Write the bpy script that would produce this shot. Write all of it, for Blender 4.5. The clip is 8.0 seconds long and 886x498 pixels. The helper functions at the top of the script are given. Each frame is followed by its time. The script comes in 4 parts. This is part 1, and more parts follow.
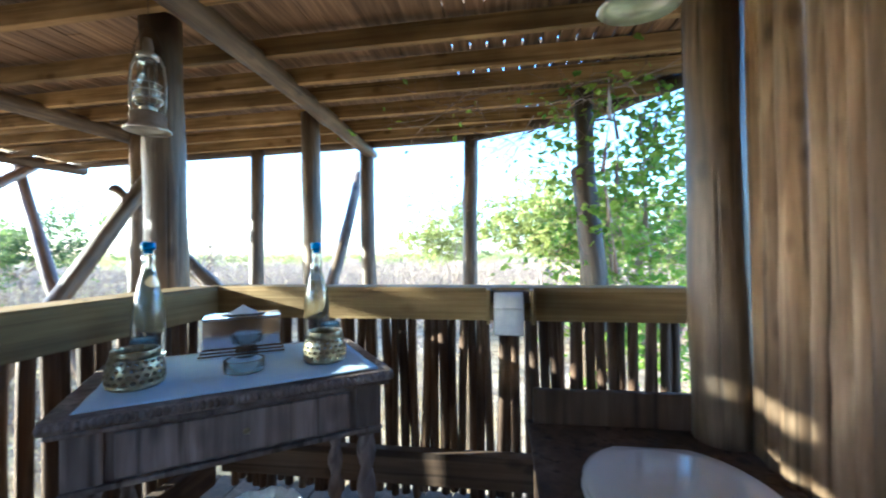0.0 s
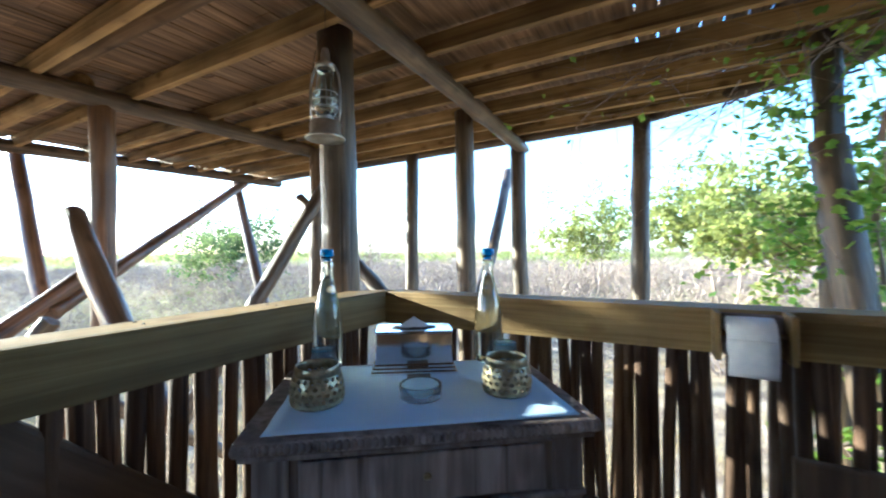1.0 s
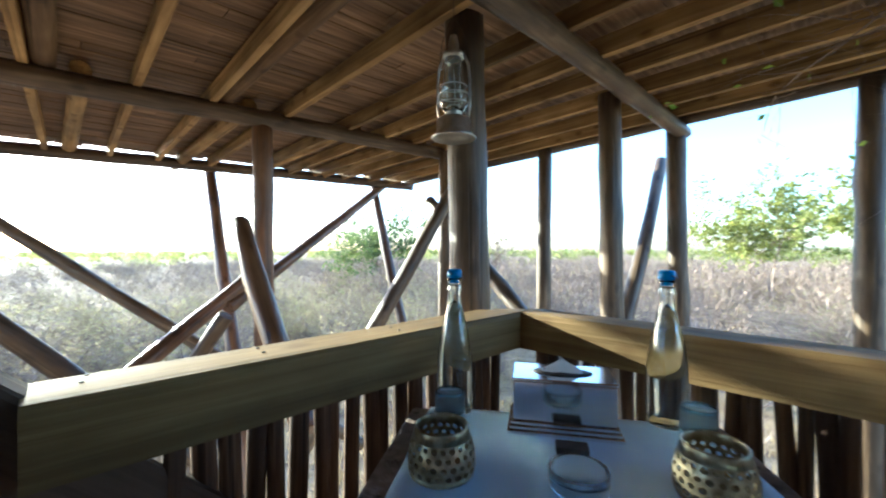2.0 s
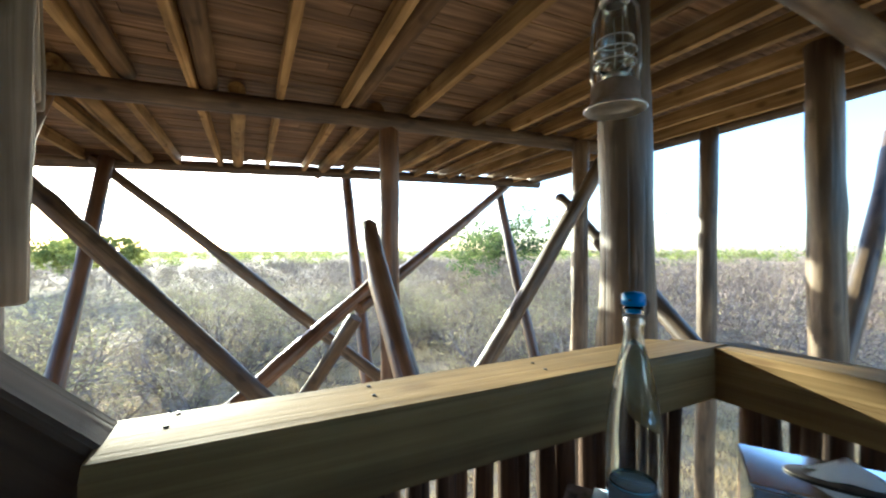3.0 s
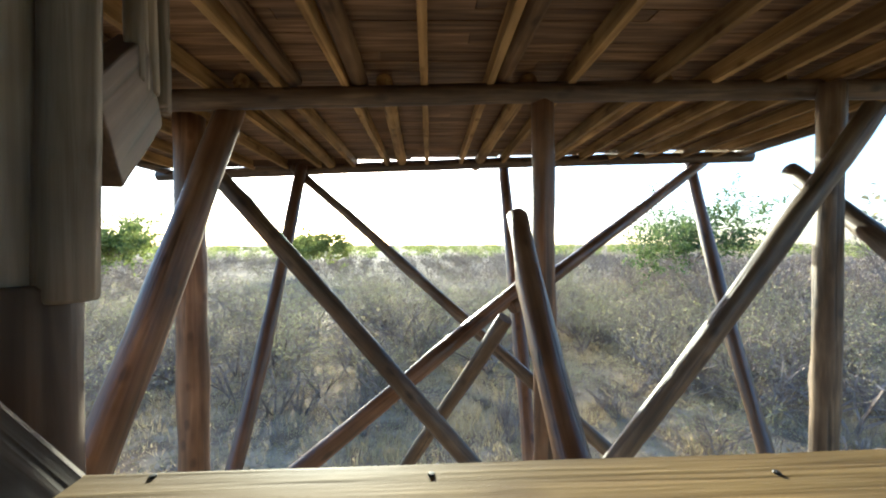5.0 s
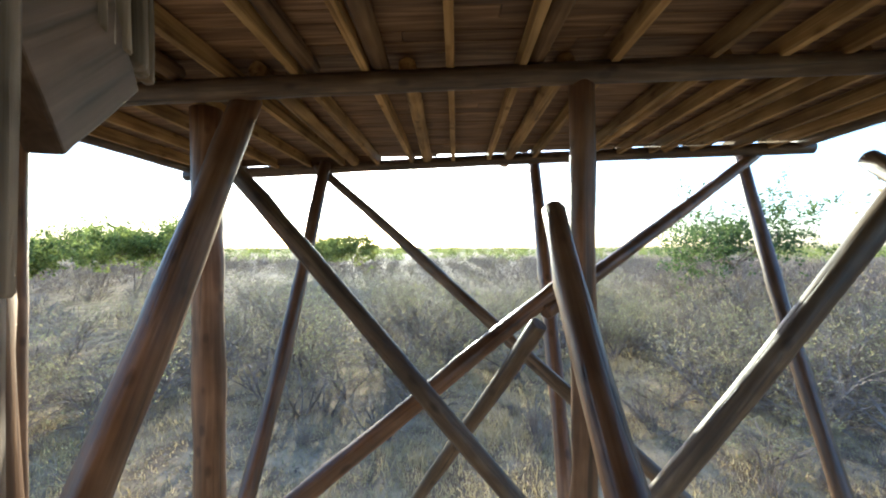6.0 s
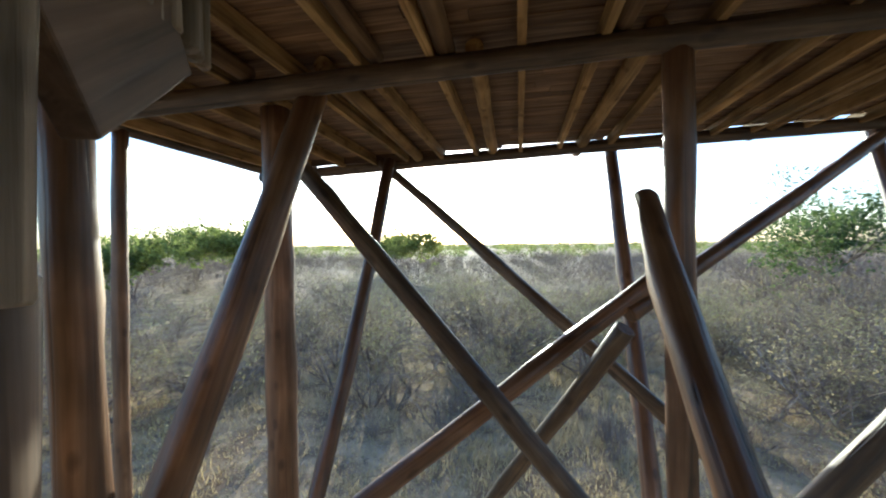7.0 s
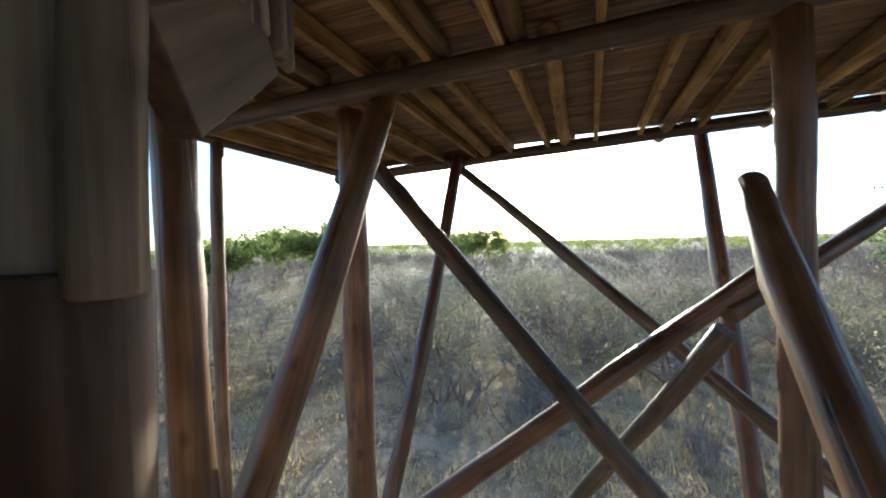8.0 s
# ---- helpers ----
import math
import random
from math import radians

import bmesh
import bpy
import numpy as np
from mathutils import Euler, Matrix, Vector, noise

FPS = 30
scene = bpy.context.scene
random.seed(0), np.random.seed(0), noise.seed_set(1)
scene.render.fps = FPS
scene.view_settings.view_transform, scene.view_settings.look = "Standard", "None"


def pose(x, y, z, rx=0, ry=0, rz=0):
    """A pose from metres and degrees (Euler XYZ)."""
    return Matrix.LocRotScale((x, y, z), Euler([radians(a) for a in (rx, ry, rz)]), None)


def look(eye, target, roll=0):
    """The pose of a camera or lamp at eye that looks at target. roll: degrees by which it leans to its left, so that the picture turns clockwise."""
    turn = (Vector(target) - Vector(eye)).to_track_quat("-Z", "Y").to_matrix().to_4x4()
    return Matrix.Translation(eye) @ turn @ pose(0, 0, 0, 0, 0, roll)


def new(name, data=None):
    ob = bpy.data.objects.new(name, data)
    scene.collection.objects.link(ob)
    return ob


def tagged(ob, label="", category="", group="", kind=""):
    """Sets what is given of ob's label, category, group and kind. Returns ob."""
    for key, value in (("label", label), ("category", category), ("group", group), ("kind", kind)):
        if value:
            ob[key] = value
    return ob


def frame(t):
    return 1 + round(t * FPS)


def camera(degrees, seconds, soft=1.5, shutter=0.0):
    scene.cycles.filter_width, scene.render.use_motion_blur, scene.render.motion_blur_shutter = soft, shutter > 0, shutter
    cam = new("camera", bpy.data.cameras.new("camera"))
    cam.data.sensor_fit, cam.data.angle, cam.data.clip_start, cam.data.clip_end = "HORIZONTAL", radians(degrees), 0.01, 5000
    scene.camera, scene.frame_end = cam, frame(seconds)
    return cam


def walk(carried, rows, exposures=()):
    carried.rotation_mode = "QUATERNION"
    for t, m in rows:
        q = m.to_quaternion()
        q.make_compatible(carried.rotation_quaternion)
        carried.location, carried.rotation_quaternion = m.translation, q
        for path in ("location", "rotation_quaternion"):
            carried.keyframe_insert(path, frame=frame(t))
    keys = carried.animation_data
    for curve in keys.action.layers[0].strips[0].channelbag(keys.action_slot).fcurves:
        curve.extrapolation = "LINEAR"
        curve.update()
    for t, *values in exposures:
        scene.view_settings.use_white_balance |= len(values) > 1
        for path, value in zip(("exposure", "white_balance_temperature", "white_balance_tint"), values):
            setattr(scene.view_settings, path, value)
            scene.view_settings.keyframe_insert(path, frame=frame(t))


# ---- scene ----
cam = camera(96.1, 8.0, soft=2.0, shutter=0.3)
PATH = [
    (0, (0.302, 0.27, 1.042), (0.028, 2.251, 1.059), -0.5),
    (0.5, (0.231, 0.34, 1.051), (-0.392, 2.24, 1.064), -0.6),
    (1, (0.113, 0.449, 1.072), (-0.816, 2.22, 1.084), -0.4),
    (1.5, (0.033, 0.519, 1.1), (-1.15, 2.131, 1.105), -0.3),
    (2, (-0.05, 0.623, 1.13), (-1.483, 2.019, 1.131), -0.1),
    (2.2, (-0.082, 0.65, 1.136), (-1.613, 1.937, 1.148), -0.2),
    (3.5, (-0.413, 0.803, 1.156), (-2.292, 1.489, 1.139), 0.1),
    (4, (-0.478, 0.864, 1.143), (-2.427, 1.31, 1.124), -0.1),
    (4.5, (-0.507, 0.928, 1.151), (-2.494, 1.162, 1.126), -0.2),
    (6, (-0.776, 0.945, 1.118), (-2.776, 0.919, 1.106), -0.1),
    (6.5, (-0.859, 0.929, 1.106), (-2.855, 0.792, 1.096), -0.2),
    (7, (-0.925, 0.899, 1.116), (-2.896, 0.562, 1.088), -0.6),
    (7.5, (-0.943, 0.877, 1.109), (-2.874, 0.355, 1.074), -1.1),
    (8, (-0.955, 0.861, 1.106), (-2.842, 0.201, 1.072), -1.5),
]
EXPOSURES = [(0.0, 3.15, 4300, 8), (1.0, 2.87, 4350, 8), (2.2, 2.5, 4500, 8), (3.5, 2.25, 4700, 8), (4.5, 1.95, 4700, 8), (6.0, 1.7, 4600, 8), (6.5, 1.85, 4800, 8), (7.0, 1.25, 4550, 8), (8.0, 1.27, 4550, 8)]
walk(cam, [(t, look(eye, target, roll)) for t, eye, target, roll in PATH], EXPOSURES)

# ---- light ----
SUN_AZ, SUN_EL = 100.5, 13.3          # degrees from +y towards -x; above the horizon
sun_dir = Vector((-math.sin(radians(SUN_AZ)) * math.cos(radians(SUN_EL)), math.cos(radians(SUN_AZ)) * math.cos(radians(SUN_EL)), math.sin(radians(SUN_EL))))
world = bpy.data.worlds.new("bush_sky")
scene.world = world
world.use_nodes = True
wn = world.node_tree
wn.nodes.clear()
sky = wn.nodes.new("ShaderNodeTexSky")
sky.sky_type = "NISHITA"
sky.sun_disc = False
sky.sun_elevation = radians(SUN_EL)
sky.sun_rotation = radians(-SUN_AZ)
sky.dust_density = 1.2
bgn = wn.nodes.new("ShaderNodeBackground")
bgn.inputs[1].default_value = 0.15
wout = wn.nodes.new("ShaderNodeOutputWorld")
wn.links.new(sky.outputs[0], bgn.inputs[0])
wn.links.new(bgn.outputs[0], wout.inputs[0])
sun = new("sun", bpy.data.lights.new("sun", "SUN"))
sun.data.energy, sun.data.angle, sun.data.color = 5.0, radians(0.53), (1.0, 0.81, 0.45)
sun.matrix_world = look(sun_dir * 50, (0, 0, 0))

# ---- materials ----


def nodes_of(name):
    m = bpy.data.materials.new(name)
    m.use_nodes = True
    return m, m.node_tree, m.node_tree.nodes["Principled BSDF"]


def ramp_node(nt, stops):
    r = nt.nodes.new("ShaderNodeValToRGB")
    while len(r.color_ramp.elements) < len(stops):
        r.color_ramp.elements.new(0.5)
    for e, (p, c) in zip(r.color_ramp.elements, stops):
        e.position, e.color = p, (*c, 1)
    return r


def wood(name, dark, mid, light, rough=0.75, grain=(28, 28, 1.6), knots=0.5, bump=0.35, vary=0.25, gloss=0.3, crack=0.4):
    """Weathered timber whose grain runs along the local z axis."""
    m, nt, b = nodes_of(name)
    L = nt.links.new
    tc = nt.nodes.new("ShaderNodeTexCoord")
    oi = nt.nodes.new("ShaderNodeObjectInfo")
    off = nt.nodes.new("ShaderNodeVectorMath")
    off.operation = "SCALE"
    off.inputs[0].default_value = (7.3, 3.1, 5.7)
    L(oi.outputs["Random"], off.inputs["Scale"])
    add = nt.nodes.new("ShaderNodeVectorMath")
    L(tc.outputs["Object"], add.inputs[0])
    L(off.outputs[0], add.inputs[1])
    mp = nt.nodes.new("ShaderNodeMapping")
    mp.inputs["Scale"].default_value = grain
    L(add.outputs[0], mp.inputs[0])
    g = nt.nodes.new("ShaderNodeTexNoise")
    g.inputs["Scale"].default_value, g.inputs["Detail"].default_value, g.inputs["Distortion"].default_value = 1.5, 7, knots
    L(mp.outputs[0], g.inputs[0])
    s = nt.nodes.new("ShaderNodeTexNoise")
    s.inputs["Scale"].default_value, s.inputs["Detail"].default_value = 3.2, 4
    L(add.outputs[0], s.inputs[0])
    mix = nt.nodes.new("ShaderNodeMath")
    mix.operation = "MULTIPLY_ADD"
    mix.inputs[1].default_value = 0.45
    L(s.outputs[0], mix.inputs[0])
    half = nt.nodes.new("ShaderNodeMath")
    half.operation = "MULTIPLY"
    half.inputs[1].default_value = 0.55
    L(g.outputs[0], half.inputs[0])
    L(half.outputs[0], mix.inputs[2])
    r = ramp_node(nt, [(0.3, dark), (0.5, mid), (0.7, light)])
    # scattered dark knots, a hand's width or two apart
    kv = nt.nodes.new("ShaderNodeMapping")
    kv.inputs["Scale"].default_value = (9, 9, 5)
    L(add.outputs[0], kv.inputs[0])
    kn = nt.nodes.new("ShaderNodeTexVoronoi")
    kn.inputs["Scale"].default_value = 1.0
    L(kv.outputs[0], kn.inputs[0])
    kr = nt.nodes.new("ShaderNodeMapRange")
    kr.inputs[1].default_value, kr.inputs[2].default_value = 0.08, 0.24
    kr.inputs[3].default_value, kr.inputs[4].default_value = -0.2, 0.0
    L(kn.outputs["Distance"], kr.inputs[0])
    knot = nt.nodes.new("ShaderNodeMath")
    L(mix.outputs[0], knot.inputs[0])
    L(kr.outputs[0], knot.inputs[1])
    L(knot.outputs[0], r.inputs[0])
    hs = nt.nodes.new("ShaderNodeHueSaturation")
    val = nt.nodes.new("ShaderNodeMapRange")
    val.inputs[3].default_value, val.inputs[4].default_value = 1 - vary, 1 + vary
    L(oi.outputs["Random"], val.inputs[0])
    hs.inputs["Saturation"].default_value = 1.06
    L(val.outputs[0], hs.inputs["Value"])
    L(r.outputs[0], hs.inputs["Color"])
    # drying cracks along the grain
    mc = nt.nodes.new("ShaderNodeMapping")
    mc.inputs["Scale"].default_value = (grain[0] * 1.3, grain[1] * 1.3, grain[2] * 0.55)
    L(add.outputs[0], mc.inputs[0])
    c = nt.nodes.new("ShaderNodeTexNoise")
    c.inputs["Scale"].default_value, c.inputs["Detail"].default_value, c.inputs["Distortion"].default_value = 1.0, 2, 0.3
    L(mc.outputs[0], c.inputs[0])
    cr_ = nt.nodes.new("ShaderNodeMapRange")
    cr_.inputs[1].default_value, cr_.inputs[2].default_value, cr_.inputs[3].default_value, cr_.inputs[4].default_value = 0.30, 0.40, crack, 1.0
    L(c.outputs[0], cr_.inputs[0])
    # broad weathering: bleached and dark stretches
    wz = nt.nodes.new("ShaderNodeMapping")
    wz.inputs["Scale"].default_value = (5, 5, 1.1)
    L(add.outputs[0], wz.inputs[0])
    w = nt.nodes.new("ShaderNodeTexNoise")
    w.inputs["Scale"].default_value, w.inputs["Detail"].default_value = 1.4, 3
    L(wz.outputs[0], w.inputs[0])
    wr = nt.nodes.new("ShaderNodeMapRange")
    wr.inputs[1].default_value, wr.inputs[2].default_value, wr.inputs[3].default_value, wr.inputs[4].default_value = 0.3, 0.7, 0.55, 1.35
    L(w.outputs[0], wr.inputs[0])
    mul = nt.nodes.new("ShaderNodeMath")
    mul.operation = "MULTIPLY"
    L(cr_.outputs[0], mul.inputs[0])
    L(wr.outputs[0], mul.inputs[1])
    tint = nt.nodes.new("ShaderNodeVectorMath")
    tint.operation = "SCALE"
    L(hs.outputs[0], tint.inputs[0])
    L(mul.outputs[0], tint.inputs["Scale"])
    L(tint.outputs[0], b.inputs["Base Color"])
    rr = nt.nodes.new("ShaderNodeMapRange")
    rr.inputs[3].default_value, rr.inputs[4].default_value = rough - 0.15, rough + 0.15
    L(w.outputs[0], rr.inputs[0])
    L(rr.outputs[0], b.inputs["Roughness"])
    b.inputs["Specular IOR Level"].default_value = gloss
    hsum = nt.nodes.new("ShaderNodeMath")
    L(g.outputs[0], hsum.inputs[0])
    L(cr_.outputs[0], hsum.inputs[1])
    bp = nt.nodes.new("ShaderNodeBump")
    bp.inputs["Strength"].default_value, bp.inputs["Distance"].default_value = bump, 0.005
    L(hsum.outputs[0], bp.inputs["Height"])
    L(bp.outputs[0], b.inputs["Normal"])
    return m


def mottled(name, c0, c1, rough=0.8, scale=6.0, bump=0.2, metal=0.0, dist=0.003, spec=0.5, detail=6, spread=0.15):
    m, nt, b = nodes_of(name)
    L = nt.links.new
    tc = nt.nodes.new("ShaderNodeTexCoord")
    n = nt.nodes.new("ShaderNodeTexNoise")
    n.inputs["Scale"].default_value, n.inputs["Detail"].default_value = scale, detail
    L(tc.outputs["Object"], n.inputs[0])
    r = ramp_node(nt, [(0.5 - spread, c0), (0.5 + spread, c1)])
    L(n.outputs[0], r.inputs[0])
    L(r.outputs[0], b.inputs["Base Color"])
    b.inputs["Roughness"].default_value, b.inputs["Metallic"].default_value = rough, metal
    b.inputs["Specular IOR Level"].default_value = spec
    bp = nt.nodes.new("ShaderNodeBump")
    bp.inputs["Strength"].default_value, bp.inputs["Distance"].default_value = bump, dist
    L(n.outputs[0], bp.inputs["Height"])
    L(bp.outputs[0], b.inputs["Normal"])
    return m


def leafy(name, c0, c1, through_=0.6):
    m, nt, b = nodes_of(name)
    L = nt.links.new
    geo = nt.nodes.new("ShaderNodeNewGeometry")
    r = ramp_node(nt, [(0.0, c0), (1.0, c1)])
    L(geo.outputs["Random Per Island"], r.inputs[0])
    L(r.outputs[0], b.inputs["Base Color"])
    b.inputs["Roughness"].default_value = 0.6
    tr = nt.nodes.new("ShaderNodeBsdfTranslucent")
    L(r.outputs[0], tr.inputs[0])
    mx = nt.nodes.new("ShaderNodeMixShader")
    mx.inputs[0].default_value = through_
    L(b.outputs[0], mx.inputs[1])
    L(tr.outputs[0], mx.inputs[2])
    L(mx.outputs[0], nt.nodes["Material Output"].inputs[0])
    return m


def clear_glass(name, tint=(0.93, 0.97, 0.97), rough=0.02):
    m, nt, b = nodes_of(name)
    b.inputs["Base Color"].default_value = (*tint, 1)
    b.inputs["Transmission Weight"].default_value = 1
    b.inputs["Roughness"].default_value = rough
    b.inputs["IOR"].default_value = 1.45
    return m


M_POLE = wood("weathered_pole", (0.040, 0.026, 0.016), (0.094, 0.064, 0.037), (0.195, 0.142, 0.083), grain=(26, 26, 2.2), rough=0.5, gloss=0.5, bump=0.8)
M_RED = wood("reddish_pole", (0.062, 0.031, 0.015), (0.145, 0.078, 0.038), (0.27, 0.16, 0.085), grain=(24, 24, 1.0), rough=0.42, gloss=0.6, bump=0.6)
M_RAIL = wood("planed_pine", (0.15, 0.096, 0.040), (0.22, 0.152, 0.066), (0.31, 0.225, 0.10), grain=(55, 55, 1.4), rough=0.68, gloss=0.2, vary=0.1, crack=0.8)
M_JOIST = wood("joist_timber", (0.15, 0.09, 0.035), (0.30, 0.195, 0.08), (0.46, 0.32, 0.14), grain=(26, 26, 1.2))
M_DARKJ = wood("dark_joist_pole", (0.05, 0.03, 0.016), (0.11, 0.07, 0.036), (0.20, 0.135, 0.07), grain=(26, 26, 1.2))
M_PALING = wood("paling_stick", (0.035, 0.02, 0.012), (0.085, 0.05, 0.03), (0.18, 0.115, 0.068), grain=(50, 50, 2.0), vary=0.4)
M_SLAT = wood("split_pole", (0.095, 0.060, 0.033), (0.205, 0.138, 0.080), (0.36, 0.265, 0.162), grain=(30, 30, 1.8), vary=0.25, bump=0.8)
M_SCREEN = wood("weathered_screen_pole", (0.11, 0.082, 0.054), (0.22, 0.172, 0.118), (0.36, 0.295, 0.21), grain=(26, 26, 1.0), vary=0.25, bump=0.8)
M_TABLE = wood("old_table_wood", (0.09, 0.07, 0.062), (0.20, 0.16, 0.14), (0.36, 0.30, 0.26), grain=(30, 30, 2.5), bump=0.6, rough=0.6)
M_DARKW = wood("dark_timber", (0.04, 0.026, 0.017), (0.085, 0.056, 0.036), (0.15, 0.10, 0.065), grain=(20, 20, 1.2))
# the blue of the skylight is put into the paper cloth's base colour
M_CLOTH = mottled("sky_tinted_paper_cloth", (0.55, 0.74, 0.96), (0.63, 0.80, 0.97), rough=0.85, scale=9, bump=0.25)
M_BRASS = mottled("tarnished_brass", (0.22, 0.18, 0.10), (0.50, 0.44, 0.28), rough=0.35, scale=60, metal=0.9, bump=0.5, dist=0.001)
M_CHROME = mottled("polished_steel", (0.72, 0.74, 0.77), (0.80, 0.82, 0.84), rough=0.1, scale=14, metal=1.0, bump=0.03)
M_TIN = mottled("galvanised_tin", (0.45, 0.44, 0.40), (0.66, 0.65, 0.60), rough=0.28, scale=30, metal=0.85, bump=0.15)
M_GLASS = clear_glass("clear_glass")
M_WATER = clear_glass("water", (0.95, 0.98, 1.0), 0.0)
M_WATER.node_tree.nodes["Principled BSDF"].inputs["IOR"].default_value = 1.33
M_BLUE = mottled("blue_plastic", (0.0, 0.20, 0.62), (0.01, 0.26, 0.70), rough=0.35, scale=20, bump=0.02)
M_WHITE = mottled("white_porcelain", (0.78, 0.79, 0.80), (0.84, 0.84, 0.84), rough=0.18, scale=3, bump=0.02)
M_PAPER = mottled("white_tissue", (0.76, 0.77, 0.78), (0.84, 0.84, 0.84), rough=0.95, scale=40, bump=0.3)
M_IRON = mottled("dark_iron", (0.03, 0.028, 0.026), (0.08, 0.07, 0.06), rough=0.5, scale=40, metal=0.6, bump=0.2)
M_EARTH = mottled("dry_earth", (0.19, 0.128, 0.076), (0.40, 0.295, 0.175), rough=0.95, scale=1.4, bump=0.35, dist=0.012, spec=0.1, detail=14, spread=0.12)
M_TWIG = mottled("dry_twig", (0.155, 0.112, 0.086), (0.38, 0.30, 0.235), rough=0.9, scale=2, bump=0.1, spec=0.1)
M_LEAFDRY = leafy("dry_leaf", (0.29, 0.24, 0.11), (0.47, 0.40, 0.20))
M_LEAF = leafy("green_leaf", (0.12, 0.155, 0.035), (0.34, 0.37, 0.09))
M_LEAFDK = leafy("dark_green_leaf", (0.07, 0.105, 0.03), (0.17, 0.21, 0.06))
M_LEAFVINE = leafy("vine_leaf", (0.11, 0.22, 0.02), (0.35, 0.46, 0.05), 0.55)
M_LEAFSAGE = leafy("sage_leaf", (0.20, 0.19, 0.08), (0.37, 0.35, 0.16))
M_LEAFYEL = leafy("yellow_leaf", (0.16, 0.19, 0.04), (0.36, 0.37, 0.09))
M_GRASS = leafy("straw", (0.36, 0.27, 0.12), (0.60, 0.47, 0.24))

# ---- mesh helpers ----
RNG = random.Random(11)


def mesh_of(name, bm, mat, smooth=False):
    me = bpy.data.meshes.new(name)
    bm.normal_update()
    bm.to_mesh(me)
    bm.free()
    me.materials.append(mat)
    if smooth:
        me.polygons.foreach_set("use_smooth", [True] * len(me.polygons))
    return me


def part(name, bm, mat, parent=None, label="", m=None, smooth=False):
    ob = new(name, mesh_of(name, bm, mat, smooth))
    if parent is not None:
        ob.parent = parent
    if m is not None:
        ob.matrix_local = m
    if label:
        ob["label"] = label
    return ob


def holder(name, m=None):
    ob = new(name)
    ob.empty_display_size = 0.05
    if m is not None:
        ob.matrix_world = m
    return ob


def axis_pose(p0, p1):
    """Local z from p0 towards p1."""
    p0, p1 = Vector(p0), Vector(p1)
    return Matrix.Translation(p0) @ (p1 - p0).to_track_quat("Z", "Y").to_matrix().to_4x4(), (p1 - p0).length


def log_bm(length, r0, r1, seed, sides=16, wobble=0.12, step=0.16, knots=3, bend=0.012):
    """A trimmed pole along z with uneven girth, a slight bend, knots and rounded ends."""
    rg = random.Random(seed)
    bm = bmesh.new()
    n = max(4, int(length / step))
    off = Vector((rg.uniform(0, 50), rg.uniform(0, 50), rg.uniform(0, 50)))
    kn = [(rg.uniform(0, 2 * math.pi), rg.uniform(0.1, 0.9) * length, rg.uniform(0.12, 0.28)) for _ in range(knots)]
    zs = [0.0, 0.006] + [length * i / n for i in range(1, n)] + [length - 0.006, length]
    rings = []
    for i, z in enumerate(zs):
        f = z / length
        r = r0 + (r1 - r0) * f
        if i in (0, len(zs) - 1):
            r *= 0.9
        cx = bend * length * math.sin(f * 3.0 + off.x) * 0.5
        cy = bend * length * math.sin(f * 2.3 + off.y) * 0.5
        ring = []
        for k in range(sides):
            a = 2 * math.pi * k / sides
            w = noise.noise(off + Vector((math.cos(a) * 1.3, math.sin(a) * 1.3, z * 2.2))) * wobble
            for ka, kz, kh in kn:
                da = math.atan2(math.sin(a - ka), math.cos(a - ka))
                w += kh * math.exp(-(da / 0.45) ** 2 - ((z - kz) / 0.035) ** 2)
            ring.append(bm.verts.new((cx + math.cos(a) * r * (1 + w), cy + math.sin(a) * r * (1 + w), z)))
        rings.append(ring)
    for a, b in zip(rings, rings[1:]):
        for k in range(sides):
            bm.faces.new((a[k], a[(k + 1) % sides], b[(k + 1) % sides], b[k]))
    bm.faces.new(list(reversed(rings[0])))
    bm.faces.new(rings[-1])
    return bm


SEED = [100]


def pole(name, p0, p1, r0, r1=None, mat=None, label="", category="pole", parent=None, kind="", **kw):
    SEED[0] += 1
    m, ln = axis_pose(p0, p1)
    bm = log_bm(ln, r0, r0 if r1 is None else r1, SEED[0], **kw)
    ob = part(name, bm, mat or M_POLE, parent, "", None, True)
    if parent is None:
        ob.matrix_world = m
        tagged(ob, label, category, "", kind)
    else:
        ob.matrix_local = parent.matrix_world.inverted() @ m
        if label:
            ob["label"] = label
    for p in ob.data.polygons:
        if len(p.vertices) > 4:
            p.use_smooth = False
    return ob


def box_bm(sx, sy, sz, bevel=0.004, seg=1, cut=0, rough=0.0, seed=0):
    """A box with its base on z = 0, centred in x and y, edges rounded."""
    bm = bmesh.new()
    bmesh.ops.create_cube(bm, size=1)
    bmesh.ops.scale(bm, vec=(sx, sy, sz), verts=bm.verts)
    bmesh.ops.translate(bm, vec=(0, 0, sz / 2), verts=bm.verts)
    if bevel:
        bmesh.ops.bevel(bm, geom=list(bm.edges), offset=bevel, segments=seg, affect="EDGES", profile=0.5)
    if cut:
        long_edges = [e for e in bm.edges if e.calc_length() > 0.6 * max(sx, sy, sz)]
        bmesh.ops.subdivide_edges(bm, edges=long_edges, cuts=cut, use_grid_fill=True)
    if rough:
        for v in bm.verts:
            v.co += Vector([noise.noise(v.co * 9 + Vector((seed, k * 7, 0))) * rough for k in range(3)])
    return bm


